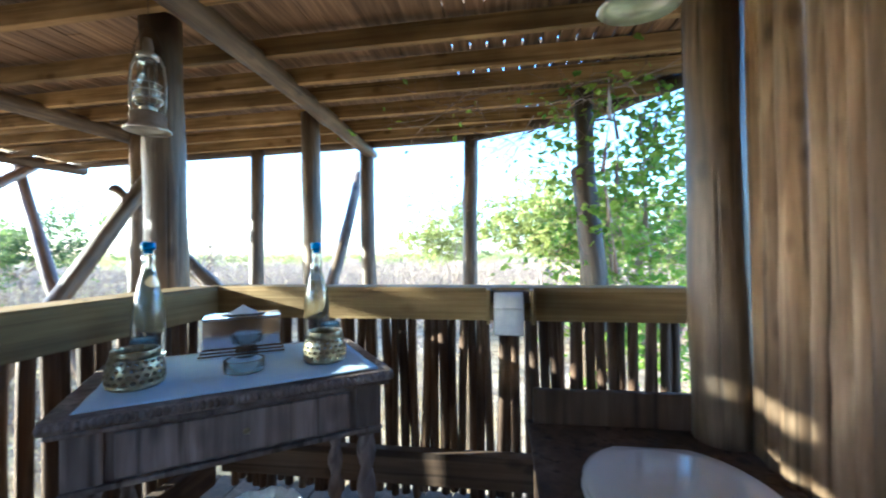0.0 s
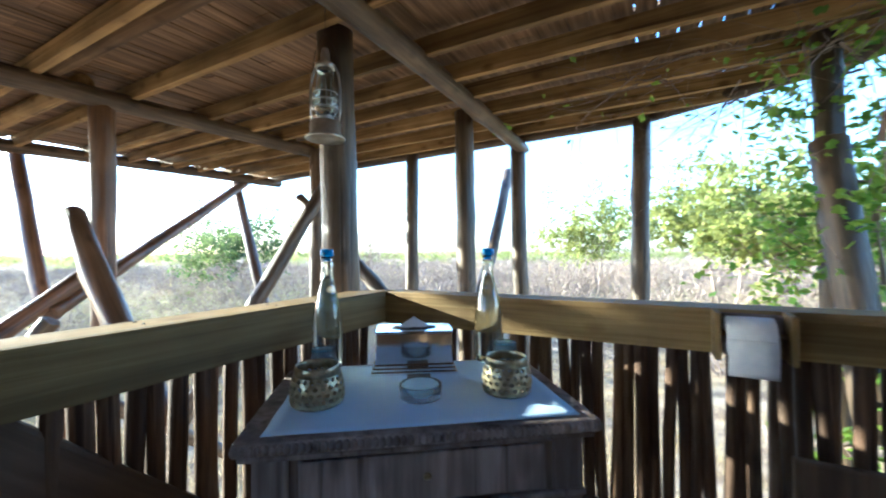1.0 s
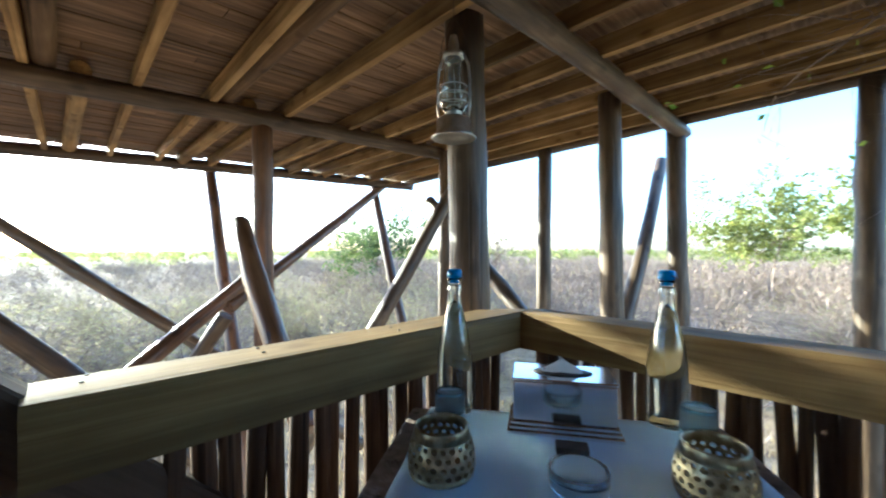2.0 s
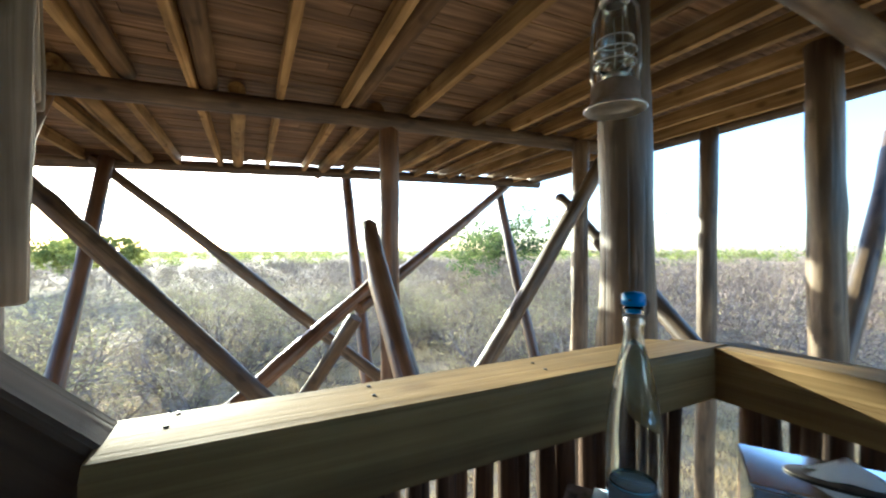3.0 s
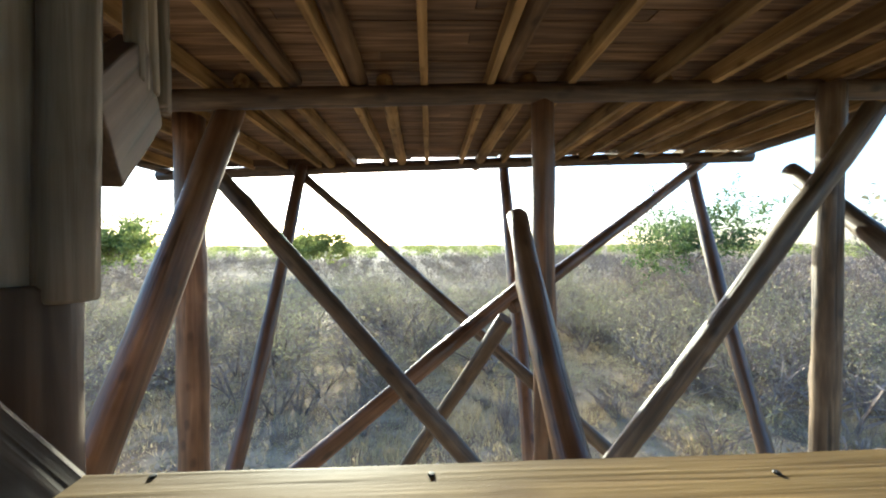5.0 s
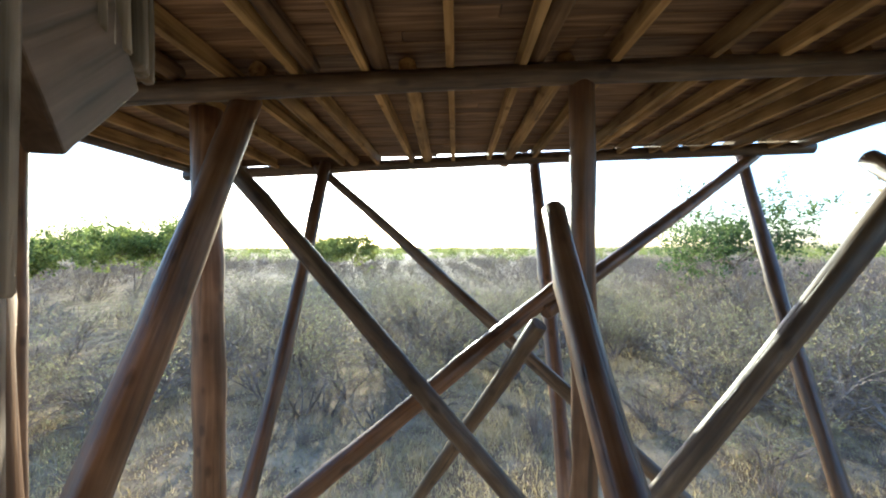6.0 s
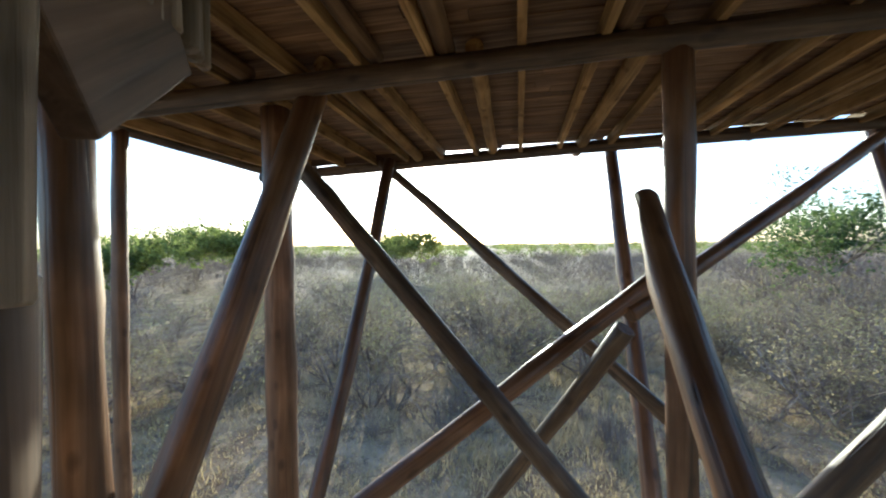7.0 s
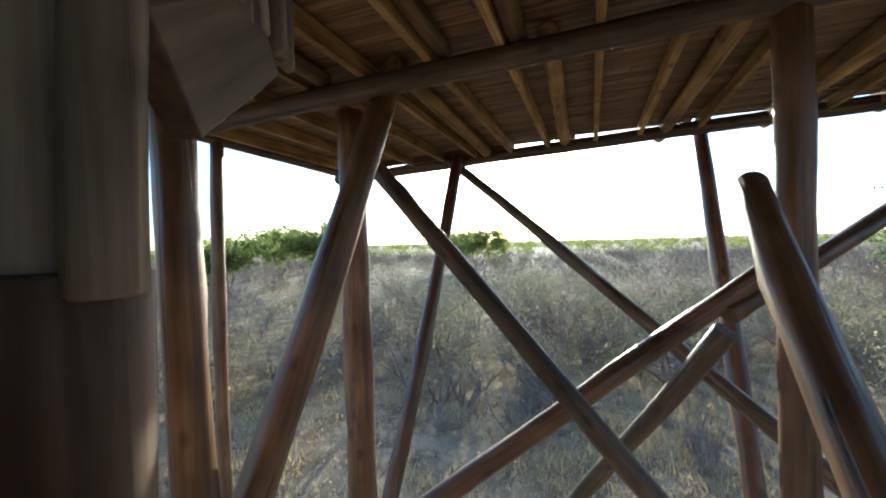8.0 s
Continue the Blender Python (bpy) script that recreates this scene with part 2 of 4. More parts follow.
def plank_between(name, p0, p1, width, thick, mat, parent=None, label="", category="", kind="", roll=0.0, bevel=0.005, rough=0.002, cut=8):
    m, ln = axis_pose(p0, p1)
    SEED[0] += 1
    bm = box_bm(width, thick, ln, bevel, 2, cut, rough, SEED[0])
    ob = part(name, bm, mat, parent)
    m = m @ pose(0, 0, 0, 0, 0, roll)
    if parent is None:
        ob.matrix_world = m
        tagged(ob, label, category, "", kind)
    else:
        ob.matrix_local = parent.matrix_world.inverted() @ m
    return ob


def lathe_bm(profile, seg=40):
    """Turns a list of (radius, height) round the z axis; a radius of 0 closes the end."""
    bm = bmesh.new()
    rings = []
    for r, z in profile:
        if r <= 1e-6:
            rings.append([bm.verts.new((0, 0, z))])
        else:
            rings.append([bm.verts.new((r * math.cos(2 * math.pi * k / seg), r * math.sin(2 * math.pi * k / seg), z)) for k in range(seg)])
    for a, b in zip(rings, rings[1:]):
        for k in range(seg):
            k2 = (k + 1) % seg
            if len(a) == 1 and len(b) == 1:
                continue
            if len(a) == 1:
                bm.faces.new((a[0], b[k2], b[k]))
            elif len(b) == 1:
                bm.faces.new((a[k], a[k2], b[0]))
            else:
                bm.faces.new((a[k], a[k2], b[k2], b[k]))
    bmesh.ops.recalc_face_normals(bm, faces=bm.faces)
    return bm


def wire_bm(points, r, sides=8, closed=False):
    """A bent round wire through the points."""
    bm = bmesh.new()
    pts = [Vector(p) for p in points]
    rings = []
    n = len(pts)
    ref = Vector((0.31, 0.17, 0.93))
    for i, p in enumerate(pts):
        a = pts[i - 1] if (i or closed) else p
        b = pts[(i + 1) % n] if (i < n - 1 or closed) else p
        t = (b - a).normalized()
        u = t.cross(ref).normalized()
        v = t.cross(u)
        rings.append([bm.verts.new(p + (u * math.cos(2 * math.pi * k / sides) + v * math.sin(2 * math.pi * k / sides)) * r) for k in range(sides)])
    pairs = list(zip(rings, rings[1:])) + ([(rings[-1], rings[0])] if closed else [])
    for a, b in pairs:
        for k in range(sides):
            bm.faces.new((a[k], a[(k + 1) % sides], b[(k + 1) % sides], b[k]))
    if not closed:
        bm.faces.new(list(reversed(rings[0])))
        bm.faces.new(rings[-1])
    bmesh.ops.recalc_face_normals(bm, faces=bm.faces)
    return bm

# ---- ground and far bush ----
GROUND = -3.4
bm = bmesh.new()
gx = [-1600, -700, -350, -180, -100, -70, -50] + [-40 + 1.5 * i for i in range(54)] + [50, 80, 150, 400, 1600]
grid = [[bm.verts.new((x, y, GROUND + (0.16 * noise.noise(Vector((x * 0.13, y * 0.13, 3))) if abs(x) < 45 and abs(y) < 45 else 0.0))) for y in gx] for x in gx]
for i in range(len(gx) - 1):
    for j in range(len(gx) - 1):
        bm.faces.new((grid[i][j], grid[i + 1][j], grid[i + 1][j + 1], grid[i][j + 1]))
tagged(part("ground", bm, M_EARTH, smooth=True), "dry sandy bushveld ground with straw and litter", "ground", kind="structure")

# ---- posts, beams and braces ----
ROOF = 2.145


def roof_z(x, y=0.9):
    """The underside of the roof boards, which fall gently and a little twisted towards the far beam."""
    x = min(x, -1.0)
    return ROOF - 0.006 + 0.011 * (x + 5.2) + (0.0115 + 0.004 * (x + 5.2)) * (y - 0.9)


post_spec = [
    ("post", (-1.188, 1.86), 0.088, 2.03, M_POLE, "thick grey round corner post with a lantern hung on it"),
    ("post", (-2.257, 4.23), 0.072, 2.02, M_POLE, "dark round timber post at the roof's outer edge"),
    ("post", (-1.141, 3.27), 0.074, 2.02, M_POLE, "round timber post lit by low sun at its foot"),
    ("post", (-1.07, 4.42), 0.077, 2.02, M_POLE, "dark knotty round post under the roof beam's end"),
    ("post", (0.054, 4.25), 0.074, 2.02, M_POLE, "dark knotty round post under the roof edge"),
    ("post", (0.92, 3.1), 0.062, 2.02, M_POLE, "round post overgrown by a green creeper"),
    ("post", (-2.91, 1.659), 0.067, 1.95, M_RED, "straight brown round post under the cross beam"),
    ("post", (-2.8, 3.317), 0.070, 1.95, M_POLE, "brown round post beside a crossing brace"),
    ("post", (-2.08, -0.599), 0.079, 2.03, M_RED, "reddish brown round post beside the slatted screen"),
    ("post", (-3.56, -2.055), 0.055, 2.03, M_RED, "slim dark post behind the reddish post"),
    ("post", (-3.27, -0.571), 0.095, 1.95, M_RED, "straight reddish post under the roof corner"),
    ("post", (1.045, 1.67), 0.090, 2.03, M_POLE, "thick grey round post between rail and plank wall"),
]
for nm, (x, y), r, top, mat, lab in post_spec:
    pole(nm, (x, y, GROUND), (x, y, roof_z(x, y) - (0.09 if top > 2 else 0.14)), r * 1.04, r * 0.97, mat, lab, "post", kind="structure", knots=12, wobble=0.15)

brace_spec = [
    ("brace", (-3.11, -0.416, 1.629), (-2.99, 1.404, -0.366), 0.055, M_POLE, "brown diagonal brace pole crossing another"),
    ("brace", (-3.66, 1.923, 0.932), (-2.85, -0.4, -0.623), 0.060, M_RED, "long reddish diagonal brace pole with a glossy side"),
    ("brace", (-4.97, 4.148, 2.102), (-3.52, 1.619, 0.673), 0.055, M_RED, "reddish brace pole rising to the far roof corner"),
    ("brace", (-5.25, -0.539, 1.996), (-3.1, 2.629, -0.597), 0.050, M_POLE, "thin diagonal brace pole under the far beam"),
    ("brace", (-3.05, 1.443, 0.688), (-3.9, 0.659, -0.963), 0.050, M_POLE, "short brace pole crossing below the long one"),
    ("brace", (-2.59, 3.364, 1.895), (-2.9, 1.884, -0.42), 0.060, M_POLE, "knotty grey brace pole leaning on a post"),
    ("brace", (-3.35, 3.615, 1.696), (-1.6, 3.213, 0.419), 0.060, M_POLE, "short dark brace pole with a sawn end"),
    ("brace", (-2.84, 1.485, 1.318), (-1.83, 1.476, 0.274), 0.062, M_RED, "slanting brown pole with a rounded free top"),
    ("strut", (-5.15, 1.919, 2.051), (-3.45, 1.74, -1.007), 0.062, M_RED, "slanting strut pole under the far beam"),
    ("strut", (-4.98, 3.963, 2.079), (-3.55, 3.799, -0.888), 0.062, M_RED, "slanting strut pole under the far beam's end"),
    ("strut", (-5.12, -0.418, 2.017), (-3.45, -0.523, -0.975), 0.062, M_RED, "slanting reddish strut pole under the roof corner"),
    ("strut", (-3.02, -0.2, 1.988), (-2.15, -0.679, -0.623), 0.085, M_RED, "thick leaning reddish strut under the cross beam"),
    ("brace", (0.835, 2.95, 1.58), (0.95, 2.68, 0.29), 0.075, M_POLE, "slanting brace pole with a rounded top inside the creeper"),
    ("brace", (-1.378, 4.97, 2.015), (-1.249, 3.5, 0.38), 0.055, M_POLE, "slanting brace pole leaning between two posts"),
]
for nm, p0, p1, r, mat, lab in brace_spec:
    pole(nm, p1, p0, r * 1.03, r * 0.97, mat, lab, "brace", kind="structure", knots=8, wobble=0.17, bend=0.02)

beam_spec = [
    ("beam", (-5.48, -2.204, 1.976), (-4.8, 4.559, 2.054), 0.061, "far roof beam of a round pole with bright gaps above"),
    ("beam", (-3.02, -2.163, 1.952), (-2.88, 3.794, 2.044), 0.060, "round cross beam under the roof joists"),
    ("beam", (-0.98, 1.442, 2.048), (-1.04, 4.48, 2.13), 0.060, "round roof beam running out to the outer post"),
]
for nm, p0, p1, r, lab in beam_spec:
    pole(nm, p0, p1, r, r, M_POLE, lab, "beam", kind="structure", knots=4)

# ---- roof ----
OUTLINE = [(-5.55, -2.16), (-4.87, 4.50), (-0.95, 4.50), (0.10, 4.40), (1.20, 3.78), (1.80, 2.90), (1.80, -2.16)]


def span_at(c, axis):
    """Where a line at that coordinate of the axis enters and leaves the roof's outline."""
    o = 1 - axis
    hits = []
    for a, b in zip(OUTLINE, OUTLINE[1:] + OUTLINE[:1]):
        if (a[axis] - c) * (b[axis] - c) < 0:
            f = (c - a[axis]) / (b[axis] - a[axis])
            hits.append(a[o] + f * (b[o] - a[o]))
    return (min(hits), max(hits)) if len(hits) >= 2 else None




def ceiling_mesh():
    """Roof boards running across the joists, each a box of its own, with gaps where daylight comes in."""
    rg = random.Random(5)
    verts, faces = [], []
    x = -5.4
    while x < 1.75:
        w = rg.uniform(0.085, 0.11)
        s = span_at(x + w / 2, 0)
        gap = 0.002 if x < -0.1 else 0.009
        if s:
            y = s[0]
            while y < s[1] - 0.02:
                ln = min(rg.uniform(0.9, 1.9), s[1] - y)
                z0 = roof_z(x + w / 2, y) + rg.uniform(0, 0.005)
                z1 = z0 + (0.0115 + 0.004 * (min(x + w / 2, -1.0) + 5.2)) * ln
                i = len(verts)
                for up in (0.0, 0.02):
                    verts += [(x, y, z0 + up), (x + w - gap, y, z0 + up), (x + w - gap, y + ln - 0.004, z1 + up), (x, y + ln - 0.004, z1 + up)]
                faces += [(i, i + 3, i + 2, i + 1), (i + 4, i + 5, i + 6, i + 7)] + [(i + k, i + (k + 1) % 4, i + 4 + (k + 1) % 4, i + 4 + k) for k in range(4)]
                y += ln
        x += w
    # a felt cover over the boards, open towards the creeper's end
    covers = [OUTLINE[:3] + [(-0.4, 4.38), (-0.4, -2.14)]]
    for ya, yb in ((-2.14, 2.16), (2.19, 2.585), (2.65, 2.93), (3.05, 3.6), (3.6, 4.2)):
        xb = span_at(yb - 0.01, 1)[1] - 0.03
        covers.append([(-0.42, yb), (xb, yb), (xb + 0.02, ya), (-0.42, ya)])
    for cover in covers:
        i = len(verts)
        n = len(cover)
        verts += [(px, py, roof_z(px, py) + 0.03) for px, py in cover] + [(px, py, roof_z(px, py) + 0.05) for px, py in cover]
        faces += [tuple(reversed(range(i, i + n))), tuple(range(i + n, i + 2 * n))] + [(i + k, i + (k + 1) % n, i + n + (k + 1) % n, i + n + k) for k in range(n)]
    me = bpy.data.meshes.new("ceiling")
    me.from_pydata(verts, [], faces)
    me.materials.append(M_CEILB)
    return me


def plank_ceiling_material():
    m, nt, b = nodes_of("roof_boards")
    L = nt.links.new
    tc = nt.nodes.new("ShaderNodeTexCoord")
    geo = nt.nodes.new("ShaderNodeNewGeometry")
    mp = nt.nodes.new("ShaderNodeMapping")
    mp.inputs["Scale"].default_value = (26, 1.3, 26)
    L(tc.outputs["Object"], mp.inputs[0])
    n = nt.nodes.new("ShaderNodeTexNoise")
    n.inputs["Scale"].default_value, n.inputs["Detail"].default_value = 1.6, 7
    L(mp.outputs[0], n.inputs[0])
    r = ramp_node(nt, [(0.3, (0.08, 0.044, 0.02)), (0.52, (0.175, 0.102, 0.047)), (0.72, (0.30, 0.19, 0.092))])
    L(n.outputs[0], r.inputs[0])
    hs = nt.nodes.new("ShaderNodeHueSaturation")
    v = nt.nodes.new("ShaderNodeMapRange")
    v.inputs[3].default_value, v.inputs[4].default_value = 0.72, 1.2
    L(geo.outputs["Random Per Island"], v.inputs[0])
    L(v.outputs[0], hs.inputs["Value"])
    L(r.outputs[0], hs.inputs["Color"])
    L(hs.outputs[0], b.inputs["Base Color"])
    b.inputs["Roughness"].default_value = 0.7
    bp = nt.nodes.new("ShaderNodeBump")
    bp.inputs["Strength"].default_value, bp.inputs["Distance"].default_value = 0.4, 0.004
    L(n.outputs[0], bp.inputs["Height"])
    L(bp.outputs[0], b.inputs["Normal"])
    return m


M_CEILB = plank_ceiling_material()
tagged(new("ceiling", ceiling_mesh()), "brown boarded roof underside with gaps letting in daylight", "ceiling", kind="structure")

# joists: slim sawn ones over the whole width, thick round ones beside some of them
def roof_line(y, skew=-0.02):
    """Both ends of a line across the roof at that y, slightly skewed."""
    pts = []
    for a, b in zip(OUTLINE, OUTLINE[1:] + OUTLINE[:1]):
        fa, fb = a[1] - y - skew * (a[0] + 3), b[1] - y - skew * (b[0] + 3)
        if fa * fb < 0:
            f = fa / (fa - fb)
            pts.append((a[0] + f * (b[0] - a[0]), a[1] + f * (b[1] - a[1])))
    pts.sort()
    return pts


for y in (-1.90, -1.48, -1.06, -0.66, -0.27, 0.13, 0.51, 0.96, 1.34, 1.81, 2.30, 2.66, 2.97, 3.36, 3.74, 4.08):
    (xa, ya), (xb, yb) = roof_line(y)
    plank_between("joist", (xa + 0.03, ya, roof_z(xa, ya) - 0.052), (xb - 0.05, yb, roof_z(xb, yb) - 0.052), 0.042, 0.10, M_JOIST, None, "slim sawn timber joist under the roof boards", "joist", "structure", cut=14)
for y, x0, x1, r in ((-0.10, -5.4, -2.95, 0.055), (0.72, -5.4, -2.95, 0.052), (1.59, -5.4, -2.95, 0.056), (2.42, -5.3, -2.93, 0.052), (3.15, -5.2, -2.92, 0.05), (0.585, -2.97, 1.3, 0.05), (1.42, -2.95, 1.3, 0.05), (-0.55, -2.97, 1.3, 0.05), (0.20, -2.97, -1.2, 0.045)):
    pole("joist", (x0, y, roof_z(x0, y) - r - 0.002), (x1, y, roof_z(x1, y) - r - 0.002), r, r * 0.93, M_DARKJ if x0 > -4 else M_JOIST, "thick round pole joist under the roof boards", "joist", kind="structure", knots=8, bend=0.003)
plank_between("closing_board", (-5.36, -2.05, roof_z(-5.4, -2.05) - 0.03), (-5.215, 0.12, roof_z(-5.2, 0.12) - 0.03), 0.02, 0.09, M_DARKW, None, "dark board closing the gap above the far beam", "board", "structure")
# poles along the roof's edges
for (xa, ya), (xb, yb), lab in (((-4.84, 4.42), (-0.90, 4.42), "dark edge pole along the roof"), ((-1.05, 4.42), (0.10, 4.33), "dark edge pole along the roof"), ((0.02, 4.37), (1.18, 3.71), "dark edge pole overgrown with creeper"), ((1.13, 3.76), (1.73, 2.88), "dark edge pole overgrown with creeper"), ((-5.55, -2.08), (1.6, -2.08), "dark edge pole along the roof")):
    pole("edge_pole", (xa, ya, roof_z(xa, ya) - 0.055), (xb, yb, roof_z(xb, yb) - 0.055), 0.056, 0.052, M_POLE, lab, "beam", kind="structure", knots=5, bend=0.003)

# ---- deck floor ----
floor = holder("floor", pose(0.15, 0.7, -0.03))
tagged(floor, "dark worn wooden deck of boards", "floor", kind="structure")
x = -1.12
while x < 1.5:
    SEED[0] += 1
    part("plank", box_bm(0.118, 2.9, 0.03, 0.003, 1), M_DARKW, floor, m=pose(x + 0.06 - 0.15, 0.55 - 0.7, 0))
    x += 0.122

# ---- railings ----
RAIL_TOP = 0.908


def mitre_beam(p0, p1, inner, outer, h, m0=0.0, m1=0.0):
    """A squared rail from p0 to p1 (local z), inner and outer offsets along local x; its ends are cut skew by m0 and m1."""
    ln = (Vector(p1) - Vector(p0)).length
    bm = bmesh.new()
    n = 12
    prof = [(inner, 0), (inner, h - 0.016), (inner - 0.010 * (1 if inner < 0 else -1) * -1, h), (outer, h), (outer, 0)]
    rings = []
    for i in range(n + 1):
        f = i / n
        ring = []
        for px, pz in prof:
            z = f * ln
            z += (m0 * (1 - f) + m1 * f) * px
            ring.append(bm.verts.new((px, pz + 0.0015 * noise.noise(Vector((f * 6, px * 9, pz * 9))), z)))
        rings.append(ring)
    for a, b in zip(rings, rings[1:]):
        for k in range(len(prof)):
            k2 = (k + 1) % len(prof)
            bm.faces.new((a[k], b[k], b[k2], a[k2]))
    bm.faces.new(rings[0])
    bm.faces.new(list(reversed(rings[-1])))
    bmesh.ops.recalc_face_normals(bm, faces=bm.faces)
    return bm


def frame_axes(origin, xa, ya, za):
    m = Matrix((xa, ya, za)).transposed().to_4x4()
    m.translation = origin
    return m


# the west rail runs north along x = -0.863 (its inner face); the north rail runs east along y = 1.80
rail_w = holder("railing", pose(-0.93, 1.2, 0))
tagged(rail_w, "balustrade with a sunlit planed pine top rail and stick palings", "railing", kind="structure")
top_w = part("top_rail", mitre_beam((0, 0, 0), (0, 1.225, 0), 0.067, -0.073, 0.125, 0.0, 1.0), M_RAIL, rail_w, "honey-coloured planed pine rail")
top_w.matrix_local = rail_w.matrix_world.inverted() @ frame_axes(Vector((-0.93, 0.585, RAIL_TOP - 0.125)), Vector((-1, 0, 0)) * -1, Vector((0, 0, 1)), Vector((0, 1, 0)))
rail_n = holder("railing", pose(0.0, 1.86, 0))
tagged(rail_n, "balustrade with a planed pine top rail and dark stick palings", "railing", kind="structure")
top_n = part("top_rail", mitre_beam((0, 0, 0), (1.925, 0, 0), -0.065, 0.065, 0.125, 1.0, 0.0), M_RAIL, rail_n, "honey-coloured planed pine rail")
top_n.matrix_local = rail_n.matrix_world.inverted() @ frame_axes(Vector((-0.93, 1.862, RAIL_TOP - 0.127)), Vector((0, 1, 0)), Vector((0, 0, 1)), Vector((1, 0, 0)))


def paling_set(parent, start, step_dir, length, seed, zlow, zhigh, spacing, rmin, rmax):
    rg = random.Random(seed)
    d = 0.02
    meshes = []
    for k in range(10):
        meshes.append(mesh_of("paling", log_bm(zhigh - zlow, rg.uniform(rmin, rmax), rg.uniform(rmin, rmax), seed + k, sides=8, step=0.11, knots=2, bend=0.02, wobble=0.2), M_PALING, True))
    while d < length:
        ob = new("paling", rg.choice(meshes))
        ob.parent = parent
        p = Vector(start) + Vector(step_dir) * d
        p.z = zlow + rg.uniform(-0.02, 0.02)
        ob.matrix_local = parent.matrix_world.inverted() @ (Matrix.Translation(p) @ pose(0, 0, 0, rg.uniform(-1, 1), rg.uniform(-1.2, 1.2), rg.uniform(0, 360)))
        d += spacing * rg.uniform(0.82, 1.22)


paling_set(rail_n, (-0.86, 1.875, 0), (1, 0, 0), 1.86, 40, 0.06, 0.83, 0.0368, 0.0168, 0.0205)
paling_set(rail_w, (-0.945, 0.30, 0), (0, 1, 0), 1.5, 60, 0.06, 0.83, 0.048, 0.018, 0.0235)
plank_between("lower_rail", (-0.86, 1.83, 0.195), (1.02, 1.83, 0.195), 0.13, 0.05, M_DARKW, rail_n, roll=90)
plank_between("lower_rail", (-0.90, 0.30, 0.14), (-0.90, 1.80, 0.14), 0.05, 0.12, M_DARKW, rail_w)

# ---- plank wall beside the toilet and behind the camera ----


def split_pole_mesh(ln, r, seed, mat):
    """A half-round split pole along z, its flat back to +y."""
    bm = log_bm(ln, r, r * 0.97, seed, sides=12, step=0.10, knots=6, wobble=0.2, bend=0.008)
    for v in bm.verts:
        if v.co.y > 0.25 * r:
            v.co.y = 0.25 * r
    return mesh_of("split_pole", bm, mat, True)


def slat_wall(name, start, end, z0, z1, seed, label, r=(0.032, 0.042), tight=(0.96, 1.05), mat=None):
    start, end = Vector((*start, 0)), Vector((*end, 0))
    along = (end - start).normalized()
    back = Vector((0, 0, 1)).cross(along)
    base = frame_axes(start + Vector((0, 0, z0)), along, back, Vector((0, 0, 1)))
    h = holder(name, base)
    tagged(h, label, "wall", kind="structure")
    rg = random.Random(seed)
    ms = [(rr, split_pole_mesh(z1 - z0, rr, seed * 31 + i, mat or M_SLAT)) for i, rr in enumerate([rg.uniform(*r) for _ in range(8)])]
    d, ln, row = 0.0, (end - start).length, []
    while d < ln:
        rr, me = rg.choice(ms)
        row.append((d + rr, me))
        d += rr * 2 * rg.uniform(*tight)
    # the last pole ends where the wall ends
    for at_, me in row:
        ob = new("split_pole", me)
        ob.parent = h
        ob.matrix_local = pose(at_ * ln / d, rg.uniform(-0.006, 0.006), rg.uniform(-0.012, 0.0), 0, rg.uniform(-0.4, 0.4), 0)
    return h


slat_wall("wall_east", (1.085, 1.70), (1.145, -1.2), 0.0, 2.13, 3, "warm brown wall of upright split poles", (0.022, 0.042), (0.99, 1.10))
# the low west wall is unseen, added to keep low sun off the east wall
slat_wall("wall_west_sun_block", (-1.27, 0.12), (-1.30, -1.2), 0.0, 1.04, 14, "unseen low brown split-pole wall added to block the low sun", (0.03, 0.04))
slat_wall("wall_south", (1.145, -1.2), (-0.9, -1.2), 0.0, 2.13, 4, "warm brown wall of upright split poles")
slat_wall("wall_screen", (-1.045, -0.06), (-1.266, 0.400), 1.056, 2.13, 5, "hanging screen of upright split poles with sawn lower ends", (0.033, 0.045), (0.84, 0.93), M_SCREEN)

# ---- table in the corner ----
TAB = pose(-0.41, 1.305, 0, 0, 0, 36) @ Matrix.Diagonal((1, 1, 0.954, 1))
table = holder("side_table", TAB)
tagged(table, "dark carved old wooden side table in the corner", "table")
part("tabletop", box_bm(0.72, 0.47, 0.028, 0.006, 2, 6, 0.002, 3), M_TABLE, table, m=pose(0, 0, 0.732))
part("apron", box_bm(0.62, 0.02, 0.13, 0.003), M_TABLE, table, m=pose(0, -0.2, 0.60))
part("apron", box_bm(0.62, 0.02, 0.13, 0.003), M_TABLE, table, m=pose(0, 0.2, 0.60))
part("apron", box_bm(0.02, 0.36, 0.13, 0.003), M_TABLE, table, m=pose(-0.31, 0, 0.60))
part("apron", box_bm(0.02, 0.36, 0.13, 0.003), M_TABLE, table, m=pose(0.31, 0, 0.60))


